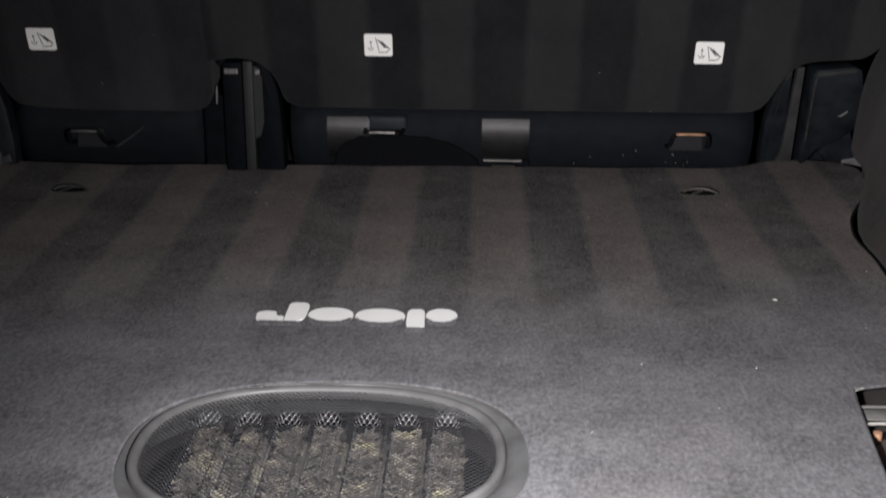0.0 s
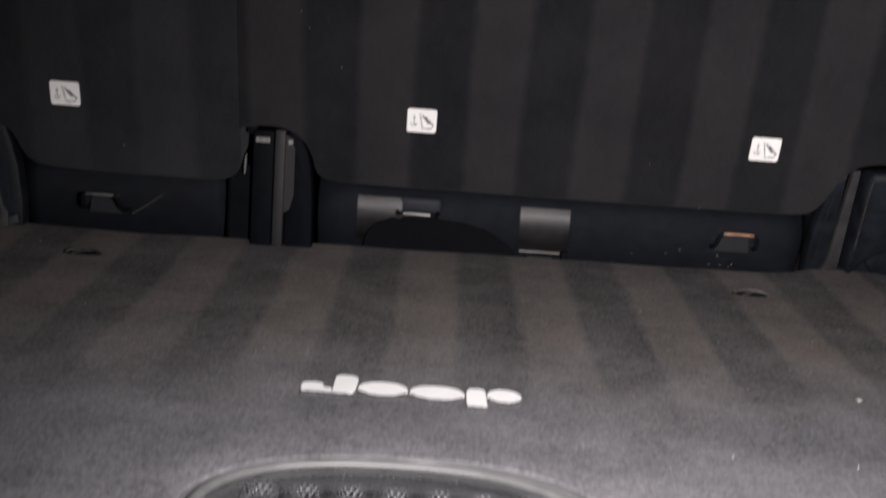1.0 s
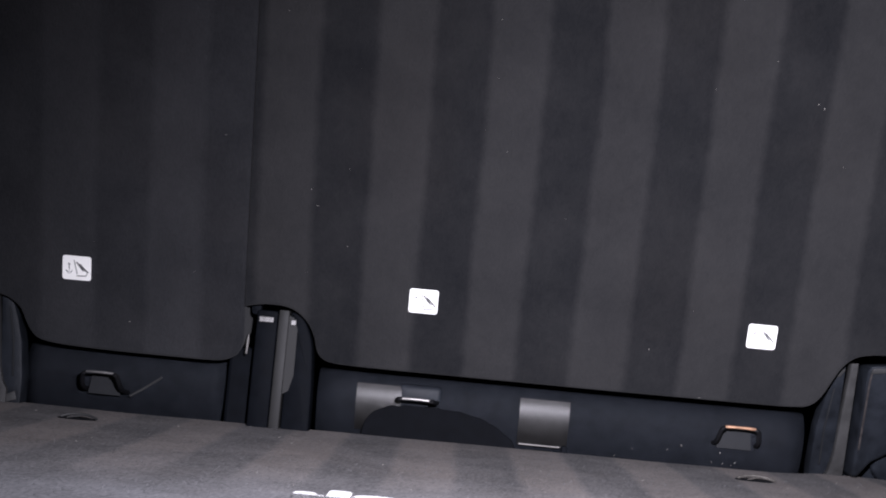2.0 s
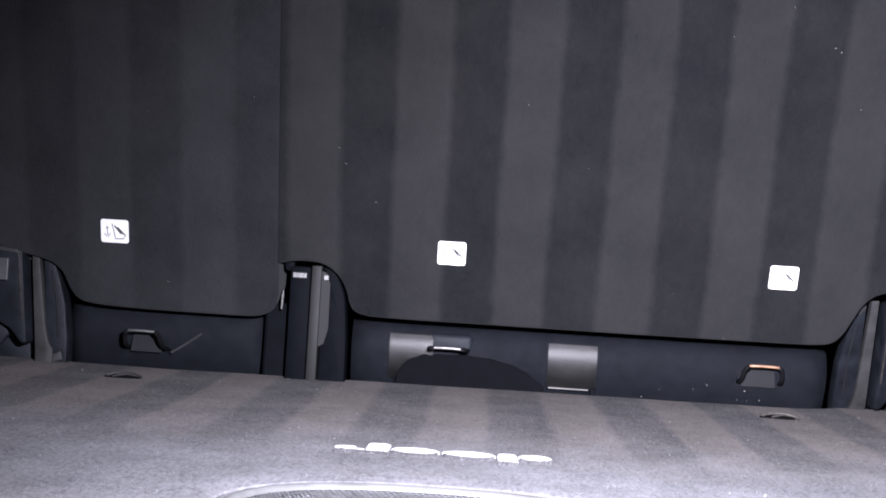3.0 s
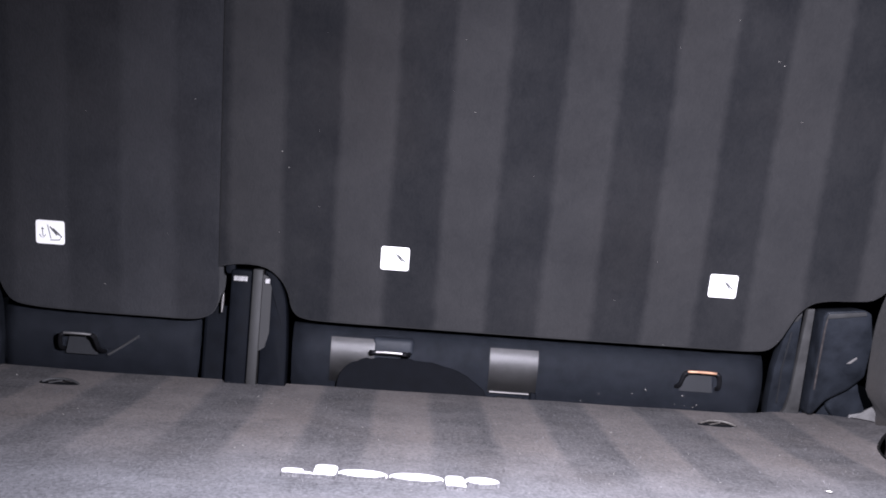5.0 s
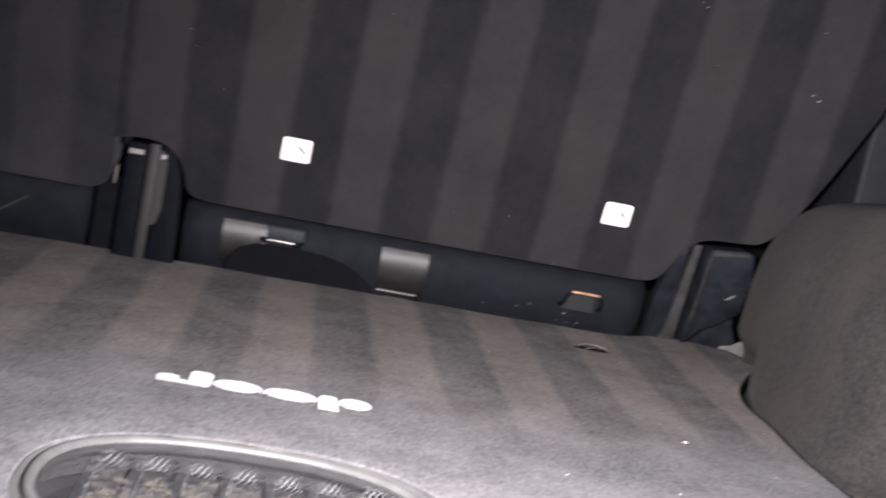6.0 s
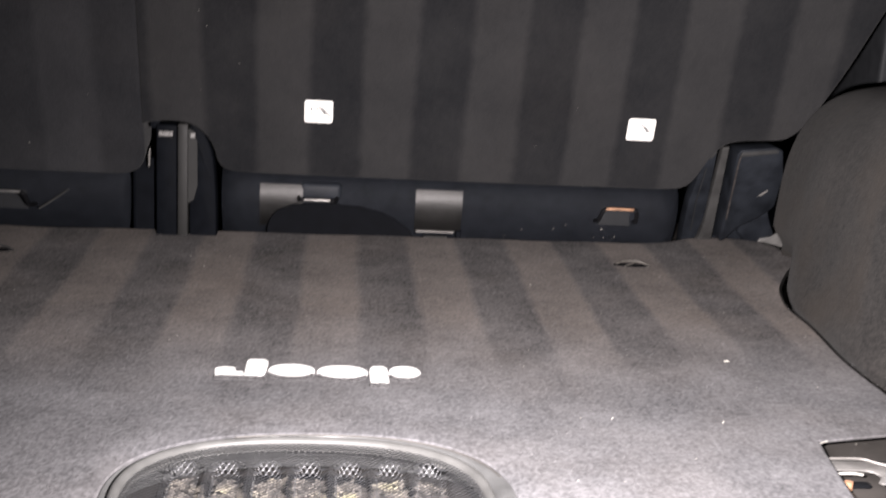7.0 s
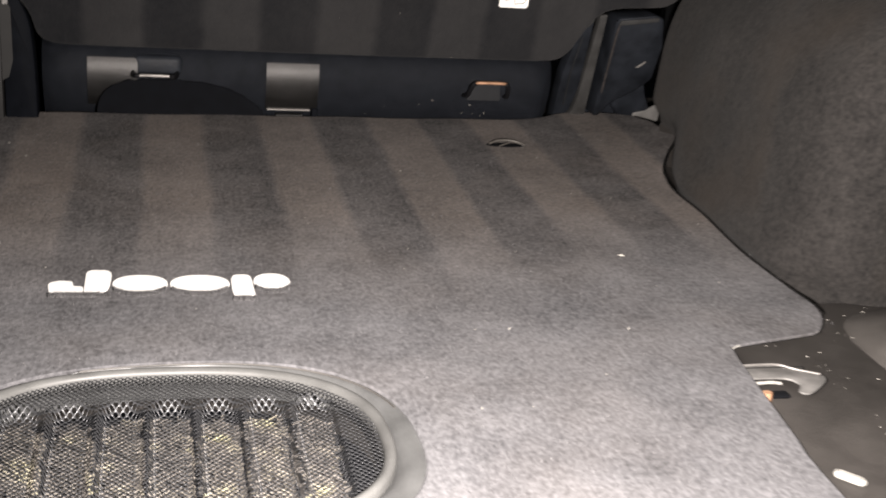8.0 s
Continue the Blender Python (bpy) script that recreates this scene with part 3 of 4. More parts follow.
def label_plate(parent, x, z, sink=0.0):
    """White anchor label, with a plain-bar pictogram."""
    at = SEAT_POSE @ pose(x, z * UP, -sink)
    plate = part("label", prism(rounded(0.033, 0.0285, 0.003), 0.0012, at @ pose(0, 0, 0.0002), 0.0003, 1), LABEL_WHITE, parent, "white anchor label with dark pictogram")
    for bx, by, w, h, turn in ((-0.0085, 0.0005, 0.0011, 0.011, 4), (-0.0085, 0.0040, 0.0040, 0.0010, 4), (-0.0108, -0.0048, 0.0011, 0.0048, 38), (-0.0064, -0.0048, 0.0011, 0.0048, -34), (0.0055, -0.0088, 0.0150, 0.0010, 3), (0.0120, -0.0060, 0.0010, 0.0060, -30), (-0.001, 0.001, 0.0012, 0.017, 12), (0.004, 0.002, 0.0022, 0.013, 38), (0.0072, 0.001, 0.0028, 0.011, 45), (0.0105, -0.002, 0.0018, 0.008, 45)):
        part("pictogram_bar", prism([(-w * 0.36, -h / 2), (w * 0.36, -h / 2), (w * 0.36, h / 2), (-w * 0.36, h / 2)], 0.0003, at @ pose(bx, by, 0.00145, 0, 0, turn)), INK, plate)
    return plate


def seat_back(outline, parent, material, sink=0.0):
    line = [Vector((p.x, p.y * UP, 0)) for p in smooth_line([(x, z, 0) for x, z in outline], 3)]
    area = sum(a.x * b.y - b.x * a.y for a, b in zip(line, line[1:] + line[:1]))
    ways = [((line[(k + 1) % len(line)] - line[k]).normalized() + (line[k] - line[k - 1]).normalized()).normalized() * (1 if area > 0 else -1) for k in range(len(line))]
    bm = bmesh.new()
    rows = []
    for inset, z in [(0.004 * (1 - math.sin(radians(a))), -0.004 * (1 - math.cos(radians(a)))) for a in (0, 22, 45, 67, 90)] + [(0.0, -0.11)]:
        rows.append([bm.verts.new((p.x - d.y * inset, p.y + d.x * inset, z - sink)) for p, d in zip(line, ways)])
    for u, w in zip(rows, rows[1:]):
        for k in range(len(u)):
            bm.faces.new((u[k], u[(k + 1) % len(u)], w[(k + 1) % len(u)], w[k]))
    for row in (rows[0], rows[-1]):
        bmesh.ops.triangle_fill(bm, edges=[bm.edges.get((row[k], row[(k + 1) % len(row)])) for k in range(len(row))], use_beauty=False)
    bmesh.ops.transform(bm, matrix=SEAT_POSE, verts=bm.verts)
    back = part("backrest", bm, material, parent, "dark carpeted back of the seat", smooth=40)
    for face in back.data.polygons:
        face.use_smooth = len(face.vertices) == 4
    return back


def anchor(parent, x, bar_metal, z=0.047, y=1.332, w=0.040, drop=1.0):
    """Wire anchor loop that stands out of the lower panel."""
    h = w / 2
    # legs coloured black as wire in shadow, top bar paler as the lit part
    part("anchor_loop", rod(smooth_line([(x - h - 0.003, y + 0.04, z - 0.024 * drop), (x - h - 0.002, y + 0.012, z - 0.018 * drop), (x - h, y, z - 0.004 * drop), (x - h + 0.004, y - 0.001, z - 0.0006)], 4), 0.0027, 8), SHADED_WIRE, parent)
    part("anchor_loop", rod(smooth_line([(x + h + 0.005, y + 0.04, z - 0.024 * drop), (x + h + 0.003, y + 0.012, z - 0.018 * drop), (x + h, y, z - 0.004 * drop), (x + h - 0.004, y - 0.001, z - 0.0006)], 4), 0.0027, 8), SHADED_WIRE, parent)
    part("anchor_bar", rod([(x - h + 0.004, y - 0.001, z), (x - h * 0.3, y - 0.0015, z + 0.0004), (x + h * 0.3, y - 0.0015, z + 0.0004), (x + h - 0.004, y - 0.001, z)], 0.0016, 10), bar_metal, parent, "top bar of the loop, coloured as lit metal")
    # shade of the opening under the bar, put in as a darker plate
    if drop == 1.0:
        part("anchor_pocket", prism([(x - h + 0.001, z - 0.027), (x + h - 0.001, z - 0.027), (x + h - 0.004, z - 0.003), (x - h + 0.004, z - 0.003)], 0.002, pose(0, y + 0.027, 0, 90)), TRIM_PLASTIC, parent, "dark piece painted as a shaded recess")


PANEL = [(p.y, p.z) for p in smooth_line([(0, 1.410, 0.0755), (0, 1.392, 0.0745), (0, 1.376, 0.0710), (0, 1.366, 0.0625), (0, 1.3605, 0.046), (0, 1.3625, 0.026), (0, 1.371, 0.004), (0, 1.388, -0.022), (0, 1.40, -0.034)], 4)]


def lower_panel(x0, x1, parent):
    def bend(x):
        edge = min(x - x0, x1 - x)
        return (0.014 * max(0.0, 1 - edge / 0.018) ** 2, 0.0)
    part("lower_panel", sheet(PANEL, x0, x1, 40, -0.003, bend), GRAIN_PLASTIC, parent, "rounded black plastic panel", smooth=50)


def metal_band(x0, x1, parent, lip):
    prof = [(y - 0.0035, z) for y, z in PANEL if 0.004 < z < 0.0612]
    part("metal_band", sheet(prof, x0, x1, 6, -0.0012), BAND_METAL, parent, "satin metal band", smooth=50)
    if lip:
        part("band_lip", box((x0 + 0.002, 1.360, 0.0042), (x1 - 0.008, 1.3705, 0.0060), 0.0008), DULL_STEEL, parent, "bright metal lip")
        part("band_lip", box((x0 + 0.012, 1.362, -0.006), (x1 - 0.016, 1.372, -0.001), 0.0008), GREY_STEEL, parent)
        part("band_shadow_gap", box((x1 - 0.006, 1.3615, -0.01), (x1 + 0.001, 1.3725, 0.0068), 0.001), BLACK_PLASTIC, parent)


RIGHT_OUTLINE = [(-0.204, 0.135), (-0.186, 0.139), (-0.168, 0.140), (-0.152, 0.138), (-0.140, 0.132), (-0.129, 0.121), (-0.122, 0.107), (-0.118, 0.092), (-0.111, 0.083), (-0.098, 0.079), (-0.08, 0.078), (-0.04, 0.0775), (0.02, 0.0775), (0.12, 0.0775), (0.22, 0.0775), (0.32, 0.0780),
                 (0.40, 0.0785), (0.435, 0.0795), (0.452, 0.083), (0.463, 0.094), (0.471, 0.110), (0.480, 0.128), (0.493, 0.141), (0.512, 0.1465), (0.541, 0.1485), (0.566, 0.152), (0.584, 0.169), (0.598, 0.194), (0.6195, 0.243), (0.639, 0.297), (0.650, 0.328), (0.656, 0.362), (0.658, 0.42),
                 (0.658, 0.50), (0.657, 0.58), (0.656, 0.65), (0.645, 0.695), (0.61, 0.715), (0.55, 0.72), (0.40, 0.72), (0.20, 0.72), (0.0, 0.72), (-0.12, 0.72), (-0.18, 0.712), (-0.204, 0.68)]
LEFT_OUTLINE = [(-0.2045, 0.68), (-0.225, 0.71), (-0.27, 0.72), (-0.36, 0.72), (-0.46, 0.72), (-0.56, 0.72), (-0.61, 0.715), (-0.645, 0.695), (-0.656, 0.65), (-0.658, 0.58), (-0.658, 0.50), (-0.658, 0.42), (-0.656, 0.362), (-0.650, 0.328), (-0.636, 0.298), (-0.613, 0.245), (-0.590, 0.198),
                (-0.576, 0.166), (-0.560, 0.145), (-0.530, 0.132), (-0.50, 0.125), (-0.478, 0.119), (-0.464, 0.108), (-0.456, 0.090), (-0.445, 0.076), (-0.425, 0.071), (-0.39, 0.069), (-0.34, 0.068), (-0.28, 0.068), (-0.245, 0.068), (-0.225, 0.070), (-0.211, 0.077), (-0.2045, 0.089), (-0.203, 0.105), (-0.2035, 0.125)]


def seats():
    right = thing("rear_seat", (0.24, 1.42, -0.034), "wide rear seat back in dark banded carpet with white labels", "seat", "rear seats")
    seat_back(RIGHT_OUTLINE, right, SEAT_CARPET)
    label_plate(right, 0.0, 0.161)
    label_plate(right, 0.3845, 0.157)
    lower_panel(-0.118, 0.462, right)
    metal_band(0.123, 0.182, right, True)
    metal_band(-0.070, -0.017, right, False)
    anchor(right, 0.001, DULL_STEEL, drop=0.15)
    anchor(right, 0.377, RUST_STEEL, 0.050, 1.335, 0.043)
    # arched shadow on the panel, built as a thin black sheet before it
    arch = smooth_line([(-0.061, -0.03, 0), (-0.060, 0.003, 0), (-0.056, 0.017, 0), (-0.047, 0.028, 0), (-0.031, 0.0350, 0), (-0.012, 0.0370, 0), (0.025, 0.0380, 0), (0.045, 0.0365, 0), (0.068, 0.0330, 0), (0.091, 0.0255, 0), (0.108, 0.0150, 0), (0.121, 0.0020, 0), (0.126, -0.03, 0)], 3)
    ragged = [(p.x + 0.0016 * noise.noise((p.x * 160, p.y * 160, 2.0)), p.y + 0.0022 * noise.noise((p.x * 130, p.y * 130, 7.0))) for p in arch]
    part("shadow_arch", prism(ragged, 0.004, pose(0, 1.356, 0, 90), 0.0018, 3), DEAD_BLACK, right, "thin black sheet painted as an arched shadow", smooth=40)
    # shaded pocket above the centre anchor bar, built as a dark block
    part("pocket_block", box((-0.0215, 1.3585, 0.0395), (0.0315, 1.3760, 0.0625), 0.0065, segments=4), HINGE_PLASTIC, right, "dark rounded block painted as the anchor bar's recess", smooth=50)
    part("seat_foot", box((-0.10, 1.39, -0.033), (0.44, 1.46, 0.06), 0.01), BLACK_PLASTIC, right)

    left = thing("rear_seat", (-0.42, 1.42, -0.034), "narrow rear seat back in dark carpet with one white label", "seat", "rear seats")
    seat_back(LEFT_OUTLINE, left, SEAT_CARPET_LIFTED, 0.003)
    label_plate(left, -0.398, 0.161, 0.003)
    lower_panel(-0.468, -0.224, left)
    anchor(left, -0.366, BRIGHT_STEEL, 0.044, 1.328)
    part("pull_strap", rod([(-0.335, 1.352, 0.018), (-0.32, 1.353, 0.028), (-0.300, 1.354, 0.043)], 0.0014, 6), GREY_PLASTIC, left, "thin grey cord")
    part("seat_foot", box((-0.43, 1.39, -0.033), (-0.24, 1.46, 0.06), 0.01), BLACK_PLASTIC, left)


seats()


# ---- hinges between and beside the seats
def centre_hinge():
    top = thing("seat_hinge", (-0.158, 1.35, -0.034), "black seat hinge with grey centre bar between the seat backs", "hinge", "seat hinges")
    part("cover", box((-0.190, 1.318, -0.033), (-0.1655, 1.352, 0.134), 0.003), BLACK_PLASTIC, top, smooth=40)
    part("top_plate", box((-0.187, 1.3155, 0.120), (-0.170, 1.319, 0.127), 0.001), BRIGHT_STEEL, top, "small bright metal plate")
    part("hinge_bar", box((-0.1645, 1.316, -0.033), (-0.1525, 1.350, 0.136), 0.0015), GREY_STEEL, top, "grey flat steel bar", smooth=40)
    curve = smooth_line([(-0.1515, 0.135, 0), (-0.140, 0.131, 0), (-0.130, 0.117, 0), (-0.1235, 0.095, 0), (-0.1205, 0.06, 0), (-0.119, 0.02, 0), (-0.119, -0.033, 0)], 3)
    part("side_cover", prism([(-0.1515, -0.033)] + [(p.x, p.y) for p in curve], 0.030, pose(0, 1.352, 0, 90), 0.003), BLACK_PLASTIC, top, smooth=40)
    part("inner_plate", prism([(-0.1525, 0.040), (-0.1525, 0.130), (-0.147, 0.128), (-0.142, 0.115), (-0.1415, 0.062), (-0.1460, 0.044)], 0.002, pose(0, 1.3215, 0, 90)), GREY_STEEL, top, "dull steel side plate")
    part("top_plate", box((-0.1505, 1.3175, 0.119), (-0.144, 1.3205, 0.126), 0.001), BRIGHT_STEEL, top)
    # highlight on the lever, built as a thin strip of pale steel
    part("lever_glint", prism([(-0.1998, 0.082), (-0.1982, 0.081), (-0.1970, 0.097), (-0.1975, 0.106), (-0.1998, 0.098)], 0.006, pose(0, 1.328, 0, 90), 0.001), DULL_STEEL, top, "thin bright strip for the lever's highlight")
    part("top_knob", prism(softened([(-0.197, 0.128), (-0.186, 0.128), (-0.187, 0.141), (-0.193, 0.1435), (-0.198, 0.139)]), 0.012, pose(0, 1.336, 0, 90), 0.001), BLACK_PLASTIC, top, "small black knob", smooth=40)
    part("side_block", box((-0.222, 1.345, -0.033), (-0.192, 1.39, 0.088), 0.004), BLACK_PLASTIC, top)


def outer_hinge(s, label, lean=0.0):
    top = thing("seat_hinge", (s * 0.52, 1.35, -0.034), label, "hinge", "seat hinges")

    def flat(name, outline, depth, y, material, text="", bevel=0.002):
        pts = [(s * x, z) for x, z in outline]
        bm = prism(pts if s > 0 else pts[::-1], depth, pose(0, y, 0, 90), bevel)
        for v in bm.verts:
            low = lean * max(0.0, (0.136 - v.co.z) / 0.116)
            v.co = Vector((v.co.x * (1 + 0.0507 * low), v.co.y + 0.073 * low, max(v.co.z - 0.02 * low, -0.0335)))
        part(name, bm, material, top, text, smooth=40)

    flat("bracket", [(0.455, -0.033), (0.456, 0.030), (0.461, 0.07), (0.469, 0.10), (0.480, 0.128), (0.491, 0.134), (0.484, 0.06), (0.477, -0.033)], 0.024, 1.352, HINGE_PLASTIC, "curved dark grey bracket")
    flat("bracket_ridge", [(0.4655, 0.030), (0.4690, 0.070), (0.4775, 0.110), (0.4795, 0.110), (0.4712, 0.070), (0.4678, 0.030)], 0.002, 1.3285, TRIM_PLASTIC, "", 0.0006)
    flat("bracket_foot", [(0.459, 0.004), (0.462, 0.014), (0.474, 0.008), (0.477, -0.002)], 0.003, 1.328, GREY_PLASTIC, "", 0.0008)
    flat("bracket_edge", [(0.480, 0.121), (0.483, 0.127), (0.4895, 0.131), (0.4895, 0.128), (0.4845, 0.122)], 0.002, 1.3285, GREY_PLASTIC, "", 0.0005)
    flat("hinge_bar", [(0.469, -0.033), (0.471, 0.016), (0.4762, 0.024), (0.4812, 0.042), (0.4945, 0.136), (0.5030, 0.137), (0.4915, 0.01), (0.4905, -0.033)], 0.012, 1.334, HINGE_STEEL, "grey flat steel bar", 0.001)
    flat("hinge_cover", [(0.4985, 0.022), (0.5100, 0.130), (0.514, 0.136), (0.558, 0.141), (0.568, 0.137), (0.572, 0.106), (0.565, 0.067), (0.546, 0.052), (0.52, 0.038), (0.505, 0.020)], 0.045, 1.356, HINGE_PLASTIC, "scuffed dark plastic cover", 0.004)
    flat("cover_edge", [(0.513, 0.1275), (0.5150, 0.1330), (0.560, 0.1385), (0.561, 0.1338)], 0.003, 1.312, GREY_PLASTIC, "", 0.0008)
    flat("worn_edge", [(0.5040, 0.050), (0.5114, 0.118), (0.5142, 0.131), (0.5162, 0.131), (0.5136, 0.117), (0.5062, 0.050)], 0.002, 1.3120, SCUFFED, "worn reddish edge", 0.0005)
    # glint low on the cover, put in as a pale steel strip
    flat("cover_glint", [(0.541, 0.0815), (0.544, 0.0835), (0.553, 0.0895), (0.554, 0.0875), (0.546, 0.0815)], 0.0014, 1.3118, DULL_STEEL, "glint painted as a pale strip", 0.0004)
    flat("foot", [(0.500, -0.033), (0.502, 0.02), (0.530, 0.05), (0.56, 0.05), (0.576, 0.022), (0.580, -0.033)], 0.04, 1.392, HINGE_PLASTIC, "rounded foot", 0.008)
    flat("foot_fold", [(0.527, 0.030), (0.536, 0.050), (0.550, 0.063), (0.563, 0.066), (0.568, 0.046), (0.577, 0.026), (0.579, 0.014), (0.540, 0.014)], 0.012, 1.342, HINGE_PLASTIC, "folded blue-grey foot cover", 0.004)
    flat("foot_plate", [(0.553, 0.012), (0.556, 0.022), (0.570, 0.025), (0.580, 0.031), (0.588, 0.035), (0.588, 0.012)], 0.006, 1.333, GALVANISED, "light grey foot plate", 0.001)
    return top


centre_hinge()
outer_hinge(1, "black seat hinge with slanted grey bar beside the wheel housing", 1.0)
left_hinge = outer_hinge(-1, "black seat hinge with grey bar and pale plate")
part("pale_plate", box((-0.556, 1.300, 0.096), (-0.522, 1.304, 0.122), 0.001), FLANGE, left_hinge, "pale worn plate")


# ---- wheel housings, side trims
def wheel_housing(s, name):
    """A carpeted hump beside the mat: sections across x, z carried along y."""
    stations = [  # y, foot x, outward shift, height
        (0.93, 0.67, 0.0, 0.235), (0.875, 0.640, 0.004, 0.236), (0.854, 0.627, 0.006, 0.238), (0.849, 0.606, 0.006, 0.240), (0.851, 0.580, 0.005, 0.242), (0.864, 0.551, 0.003, 0.244), (0.895, 0.531, 0.0, 0.247), (0.95, 0.524, 0.0, 0.250), (1.05, 0.527, 0.0, 0.250), (1.13, 0.531, 0.0, 0.246), (1.19, 0.540, 0.0, 0.241),
        (1.235, 0.546, -0.004, 0.236), (1.27, 0.552, -0.009, 0.232), (1.292, 0.558, -0.008, 0.228), (1.304, 0.569, -0.003, 0.222), (1.309, 0.59, 0.004, 0.214)]
    section = smooth_line([(0.014, -0.034, 0), (0.010, -0.006, 0), (0.003, 0.006, 0), (0.001, 0.02, 0), (0.002, 0.045, 0), (0.006, 0.09, 0), (0.014, 0.15, 0), (0.032, 0.195, 0), (0.065, 0.228, 0), (0.115, 0.244, 0), (0.19, 0.250, 0), (0.31, 0.252, 0)], 4)
    bm = bmesh.new()
    rows = []
    lines = smooth_line([Vector((y, foot, shift)) for y, foot, shift, h in stations], 4)
    highs = smooth_line([Vector((h, 0, 0)) for y, foot, shift, h in stations], 4)
    for q, hh in zip(lines, highs):
        row = []
        for p in section:
            lift = max(0.0, min(1.0, p.y / 0.25))
            x = q.y + p.x + q.z * lift
            meet = float(np.interp(q.x, [0.87, 0.895, 0.949, 1.04, 1.104, 1.145, 1.178, 1.222, 1.255, 1.280, 1.309], [0.557, 0.521, 0.5185, 0.5235, 0.522, 0.5335, 0.5480, 0.5720, 0.5880, 0.5900, 0.5850]))
            if q.x > 0.87:
                x += (meet - q.y - 0.0065) * max(0.0, min(1.0, 1 - (p.y - float(np.interp(q.x, [1.10, 1.18, 1.27], [0.004, 0.030, 0.016]))) / float(np.interp(q.x, [1.10, 1.18, 1.27], [0.042, 0.052, 0.034]))))
            x = min(x, 0.84)
            z = p.y * hh.x / 0.25 if p.y > 0 else p.y
            bulge = 0.0025 * noise.noise((x * 9, q.x * 9, z * 9))
            row.append(bm.verts.new((s * (x + bulge), q.x, z)))
        rows.append(row)
    for u, w in zip(rows, rows[1:]):
        for k in range(len(u) - 1):
            bm.faces.new((u[k], u[k + 1], w[k + 1], w[k]))
    end = rows[-1]
    back = [bm.verts.new((s * 0.84, 1.34, v.co.z)) for v in end]
    for k in range(len(end) - 1):
        bm.faces.new((end[k], end[k + 1], back[k + 1], back[k]))
    return tagged(part(name, bm, TRIM_CARPET, smooth=60), "dark carpeted wheel housing beside the load floor", "wheel housing", kind="structure")


wheel_housing(1, "wheel_housing_right")
wheel_housing(-1, "wheel_housing_left")


def side_trim(s, name):
    top = thing(name, (s * 0.74, 1.5, -0.034), "dark grey plastic side trim with rounded shoulder behind the seat", "trim", kind="structure")
    outline = [(0.70, -0.03), (0.70, 0.30), (0.712, 0.385), (0.722, 0.405), (0.74, 0.413), (0.84, 0.416), (0.84, -0.03)]
    pts = [(s * x, z) for x, z in outline]
    part("trim_panel", prism(pts if s > 0 else pts[::-1], 0.25, pose(0, 1.62, 0, 90), 0.006, 3), TRIM_PLASTIC, top, smooth=40)
    part("quarter_window", box((s * 0.79 - 0.003, 1.36, 0.42), (s * 0.79 + 0.003, 1.9, 0.80), 0.001), GLASS_DARK, top, "dark tinted quarter window")
    # highlight along the window seal, drawn as a bright steel rod
    part("seal_highlight", rod(smooth_line([(s * 0.6605, seat_y(z) - 0.001, z) for z in (0.412, 0.43, 0.45, 0.48, 0.52, 0.57)], 4), 0.0017, 8), BRIGHT_STEEL, top, "window seal's highlight drawn as a thin bright rod")


side_trim(1, "side_trim_right")
side_trim(-1, "side_trim_left")


# ---- tie-downs on the mat and in the notch
def tie_down(x, y, turn, metal):
    top = thing("tie_down", (x, y, 0.0), "small metal tie-down loop lying in a slit of the mat", "tie-down", "tie-downs")
    place = pose(x, y, 0.0015, 0, 0, turn)
    part("slit", prism(oval(0, 0, 0.021, 0.0065, 24, 2.0), 0.001, place @ pose(0, 0.002, -0.001)), DEAD_BLACK, top, "dark slit")
    arc = smooth_line([(-0.018, 0.002, 0.0005), (-0.010, 0.005, 0.0030), (0.0, 0.006, 0.0038), (0.012, 0.004, 0.0032), (0.022, -0.002, 0.0008)], 5)
    part("loop", rod([place @ p for p in arc], 0.0014, 8), metal, top, "thin worn metal loop")
    part("pin", rod([place @ Vector((-0.009, -0.008, 0.001)), place @ Vector((0.004, 0.0, 0.003))], 0.0009, 6), metal, top)


tie_down(0.377, 1.252, -2, LOOP_STEEL)
tie_down(-0.355, 1.222, 3, GREY_PLASTIC)


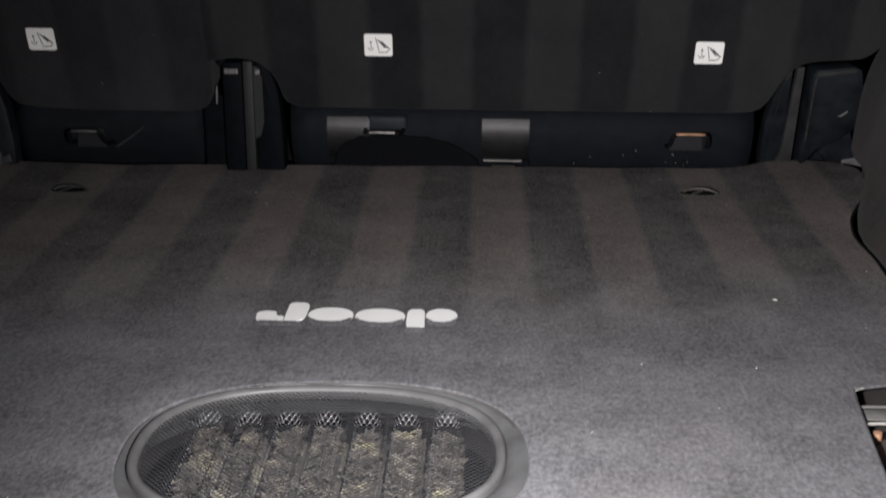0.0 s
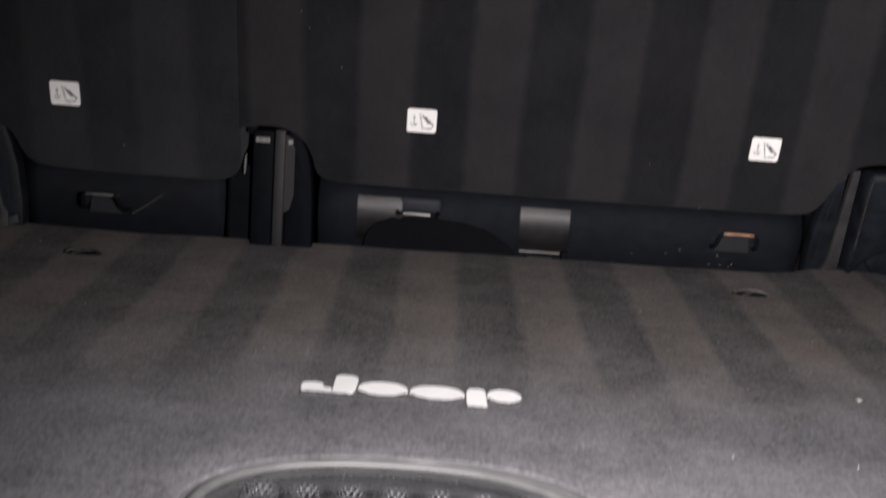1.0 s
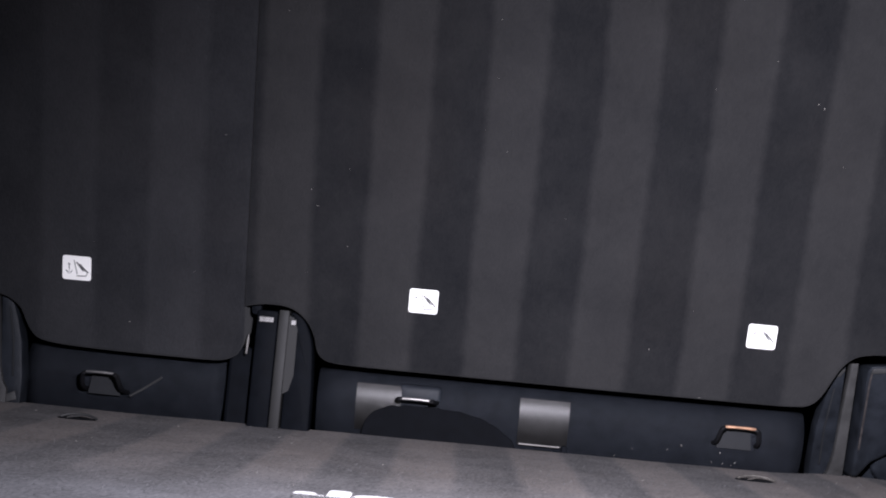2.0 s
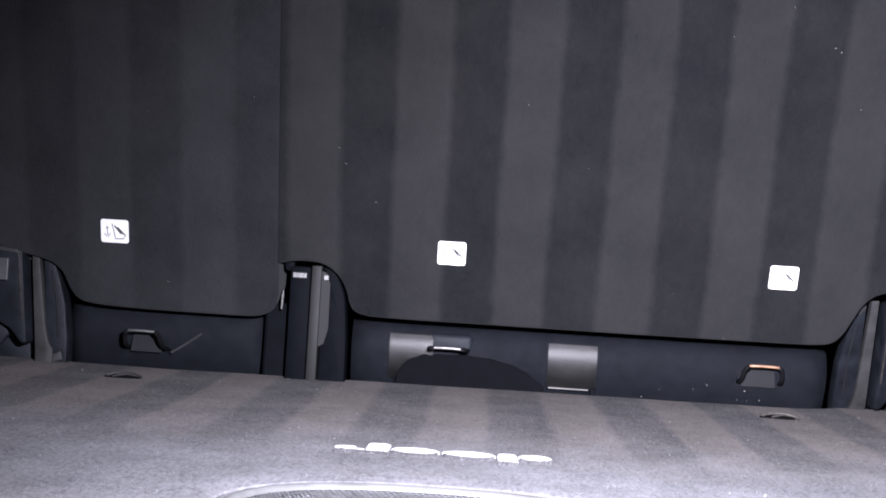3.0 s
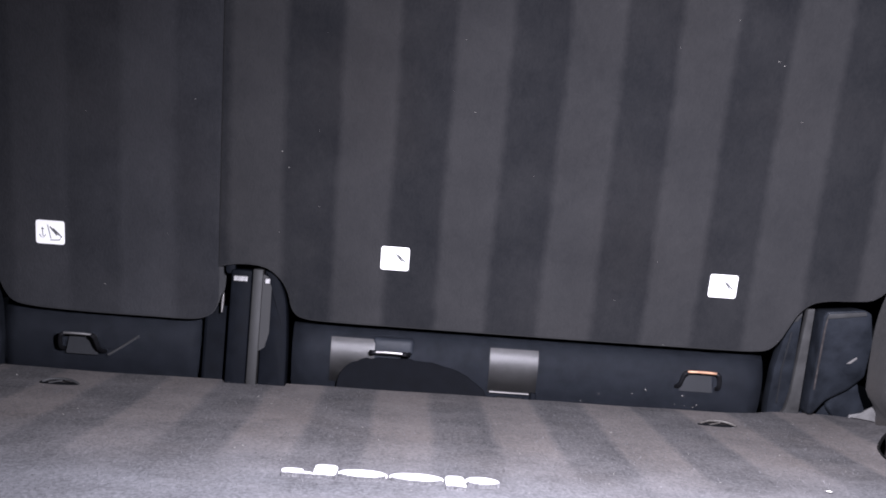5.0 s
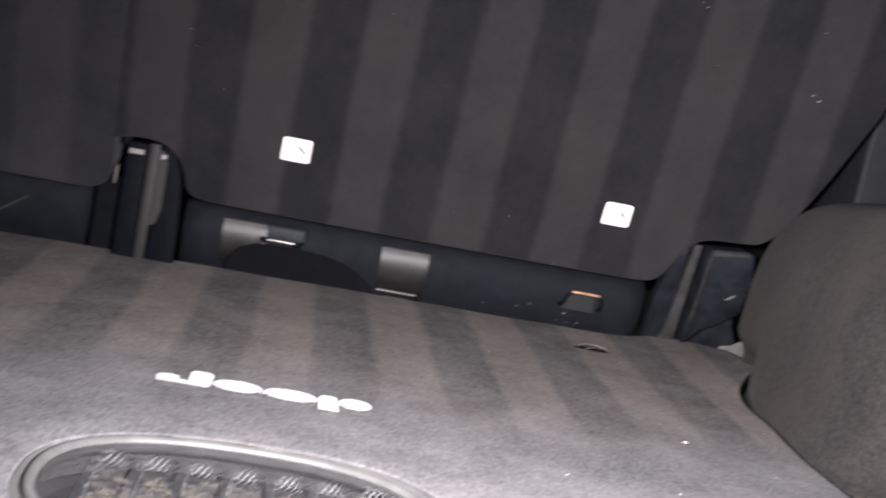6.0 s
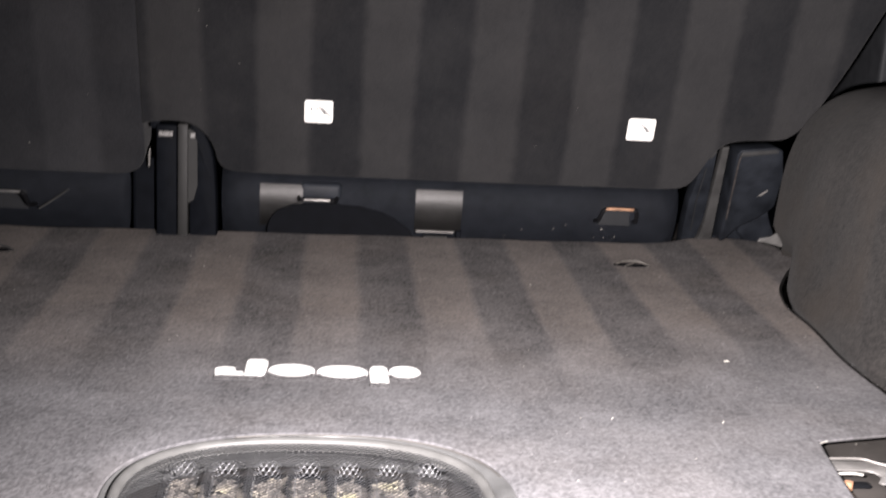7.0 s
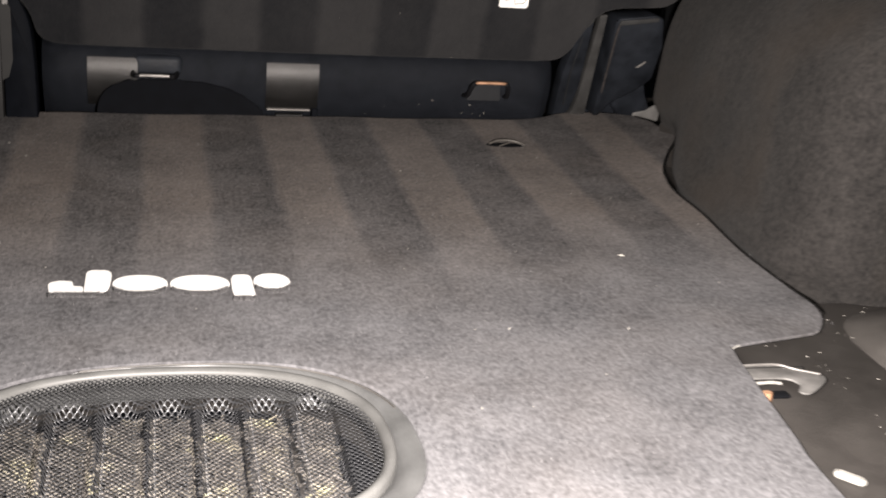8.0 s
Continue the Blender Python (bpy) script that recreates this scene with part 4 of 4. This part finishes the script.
def floor_latch():
    top = thing("floor_latch", (0.44, 0.73, -0.013), "grey metal floor latch with rusty bolt in the mat notch", "latch")
    outline = smooth_line([(0.392, 0.730, 0), (0.425, 0.7325, 0), (0.443, 0.732, 0), (0.453, 0.725, 0), (0.469, 0.7175, 0), (0.470, 0.710, 0), (0.458, 0.698, 0), (0.446, 0.690, 0), (0.440, 0.694, 0), (0.446, 0.704, 0), (0.439, 0.713, 0), (0.415, 0.714, 0), (0.392, 0.714, 0)], 3)
    part("latch_plate", prism([(p.x, p.y) for p in outline][::-1], 0.0016, pose(0, 0, -0.0062), 0.0005), GALVANISED, top, "worn grey metal plate", smooth=40)
    part("plate_lip", rod(smooth_line([(0.393, 0.7305, -0.0042), (0.425, 0.733, -0.0040), (0.443, 0.7322, -0.0040), (0.453, 0.7252, -0.0042), (0.469, 0.7175, -0.0046)], 5), 0.0010, 8), DULL_STEEL, top, "bright rolled edge", smooth=60)
    part("plate_web", box((0.398, 0.7285, -0.0128), (0.462, 0.7305, -0.0045), 0.0005), GREY_STEEL, top)
    part("hook", rod(smooth_line([(0.398, 0.7040, -0.0050), (0.410, 0.7050, -0.0042), (0.424, 0.7065, -0.0042), (0.433, 0.7070, -0.0056)], 4), 0.0012, 8), PALE_EDGE, top, "bright hook rod")
    # shaded hole below the hook, put in as a black block
    part("recess", box((0.400, 0.6965, -0.0128), (0.437, 0.7055, -0.0095), 0.002), DEAD_BLACK, top, "dark piece painted as a shaded recess")
    part("bolt", rod([(0.4175, 0.6960, -0.0128), (0.4175, 0.6965, -0.0062)], 0.0034, 14), RUST_STEEL, top, "rusty bolt")
    clip = thing("floor_clip", (0.425, 0.595, -0.013), "small pale plastic clip at the edge of the mat", "clip")
    part("clip_body", prism(rounded(0.0200, 0.0072, 0.0035), 0.005, pose(0.4225, 0.5925, -0.0128, 0, 0, -46), 0.0022, 3), PALE_EDGE, clip, smooth=40)


floor_latch()


def side_ledge():
    line = smooth_line([(0.530, 0, -0.016), (0.541, 0, -0.0105), (0.556, 0, -0.0015), (0.574, 0, 0.0065), (0.592, 0, 0.0085), (0.607, 0, 0.004), (0.622, 0, -0.006), (0.636, 0, -0.016)], 4)
    bm = bmesh.new()
    rows = []
    for y, fall, shift in ((0.36, 0.0, 0.012), (0.50, 0.0, 0.010), (0.62, 0.0, 0.007), (0.70, 0.0, 0.004), (0.76, 0.05, 0.0), (0.795, 0.2, -0.001), (0.82, 0.5, 0.002), (0.84, 0.85, 0.008), (0.85, 1.0, 0.014)):
        rows.append([bm.verts.new((p.x + shift, y + 0.25 * (p.x - 0.58), p.z - fall * (p.z + 0.0155))) for p in line])
    for u, w in zip(rows, rows[1:]):
        for k in range(len(line) - 1):
            bm.faces.new((u[k], u[k + 1], w[k + 1], w[k]))
    tagged(part("side_ledge", bm, LEDGE_PLASTIC, smooth=60), "pale grey plastic ledge beside the load floor", "ledge", kind="structure")


side_ledge()


# ---- lint, grit and crumbs
def crumbs():
    rng = random.Random(11)

    def bit(bm, p, size, up):
        m = Matrix.Translation(p) @ pose(0, 0, 0, rng.uniform(-40, 40), rng.uniform(-40, 40), rng.uniform(0, 360))
        k = rng.uniform(0.25, 0.6)
        vs = [bm.verts.new(m @ Vector(c)) for c in ((-size, 0, 0), (0, -size * k, 0), (size, 0, size * 0.2), (0, size * k, 0), (0, 0, size * 0.5))]
        for a, b, c in ((0, 1, 4), (1, 2, 4), (2, 3, 4), (3, 0, 4), (0, 3, 2), (0, 2, 1)):
            bm.faces.new((vs[a], vs[b], vs[c]))

    chip = bmesh.new()
    bit(chip, Vector((0.393, 0.928, 0.002)), 0.0032, 1)
    tagged(part("chip", chip, LINT), "small pale chip lying on the carpet mat", "crumb")
    bm = bmesh.new()
    for _ in range(90):
        x, y = rng.uniform(-0.5, 0.5), rng.uniform(0.45, 1.32)
        if ((x - HOLE[0]) / 0.155) ** 2 + ((y - HOLE[1]) / 0.122) ** 2 < 1 or (y < 0.78 and x > 0.39):
            continue
        bit(bm, Vector((x, y, 0.0012)), rng.uniform(0.0005, 0.0013), 1)
    for _ in range(38):
        x, z = rng.uniform(-0.6, 0.6), rng.uniform(0.08, 0.6)
        if abs(x) > 0.5 and z < 0.3:
            continue
        bit(bm, Vector((x, seat_y(z) - 0.001, z)), rng.uniform(0.0004, 0.0013), 1)
    for _ in range(9):
        x, z = rng.uniform(0.20, 0.45), rng.uniform(-0.002, 0.022)
        y = np.interp(z, [q[1] for q in PANEL[::-1]], [q[0] for q in PANEL[::-1]])
        bit(bm, Vector((x, float(y) - 0.004, z)), rng.uniform(0.0006, 0.0017), 1)
    for x, y, size in ((0.534, 0.793, 0.002), (0.538, 0.789, 0.0013), (0.530, 0.797, 0.001), (0.482, 0.758, 0.0014), (0.545, 0.80, 0.001), (0.52, 0.72, 0.001), (0.50, 0.66, 0.0009), (0.575, 0.836, 0.0014)):
        bit(bm, Vector((x, y, -0.0115)), size, 1)
    for _ in range(46):
        bit(bm, Vector((rng.uniform(0.45, 0.60), rng.uniform(0.60, 0.845), -0.0115)), rng.uniform(0.0004, 0.0015), 1)
    for x, z, size in ((0.551, 0.407, 0.0016), (0.562, 0.337, 0.0042), (0.572, 0.332, 0.0024), (0.653, 0.333, 0.0014), (-0.135, 0.273, 0.0013), (0.406, 0.411, 0.0014), (0.413, 0.407, 0.0018)):
        bit(bm, Vector((x, seat_y(z) - 0.0008, z)), size, 1)
    tagged(part("lint", bm, LINT), "pale lint and grit scattered over carpet and plastic", "lint", kind="stuff")


crumbs()
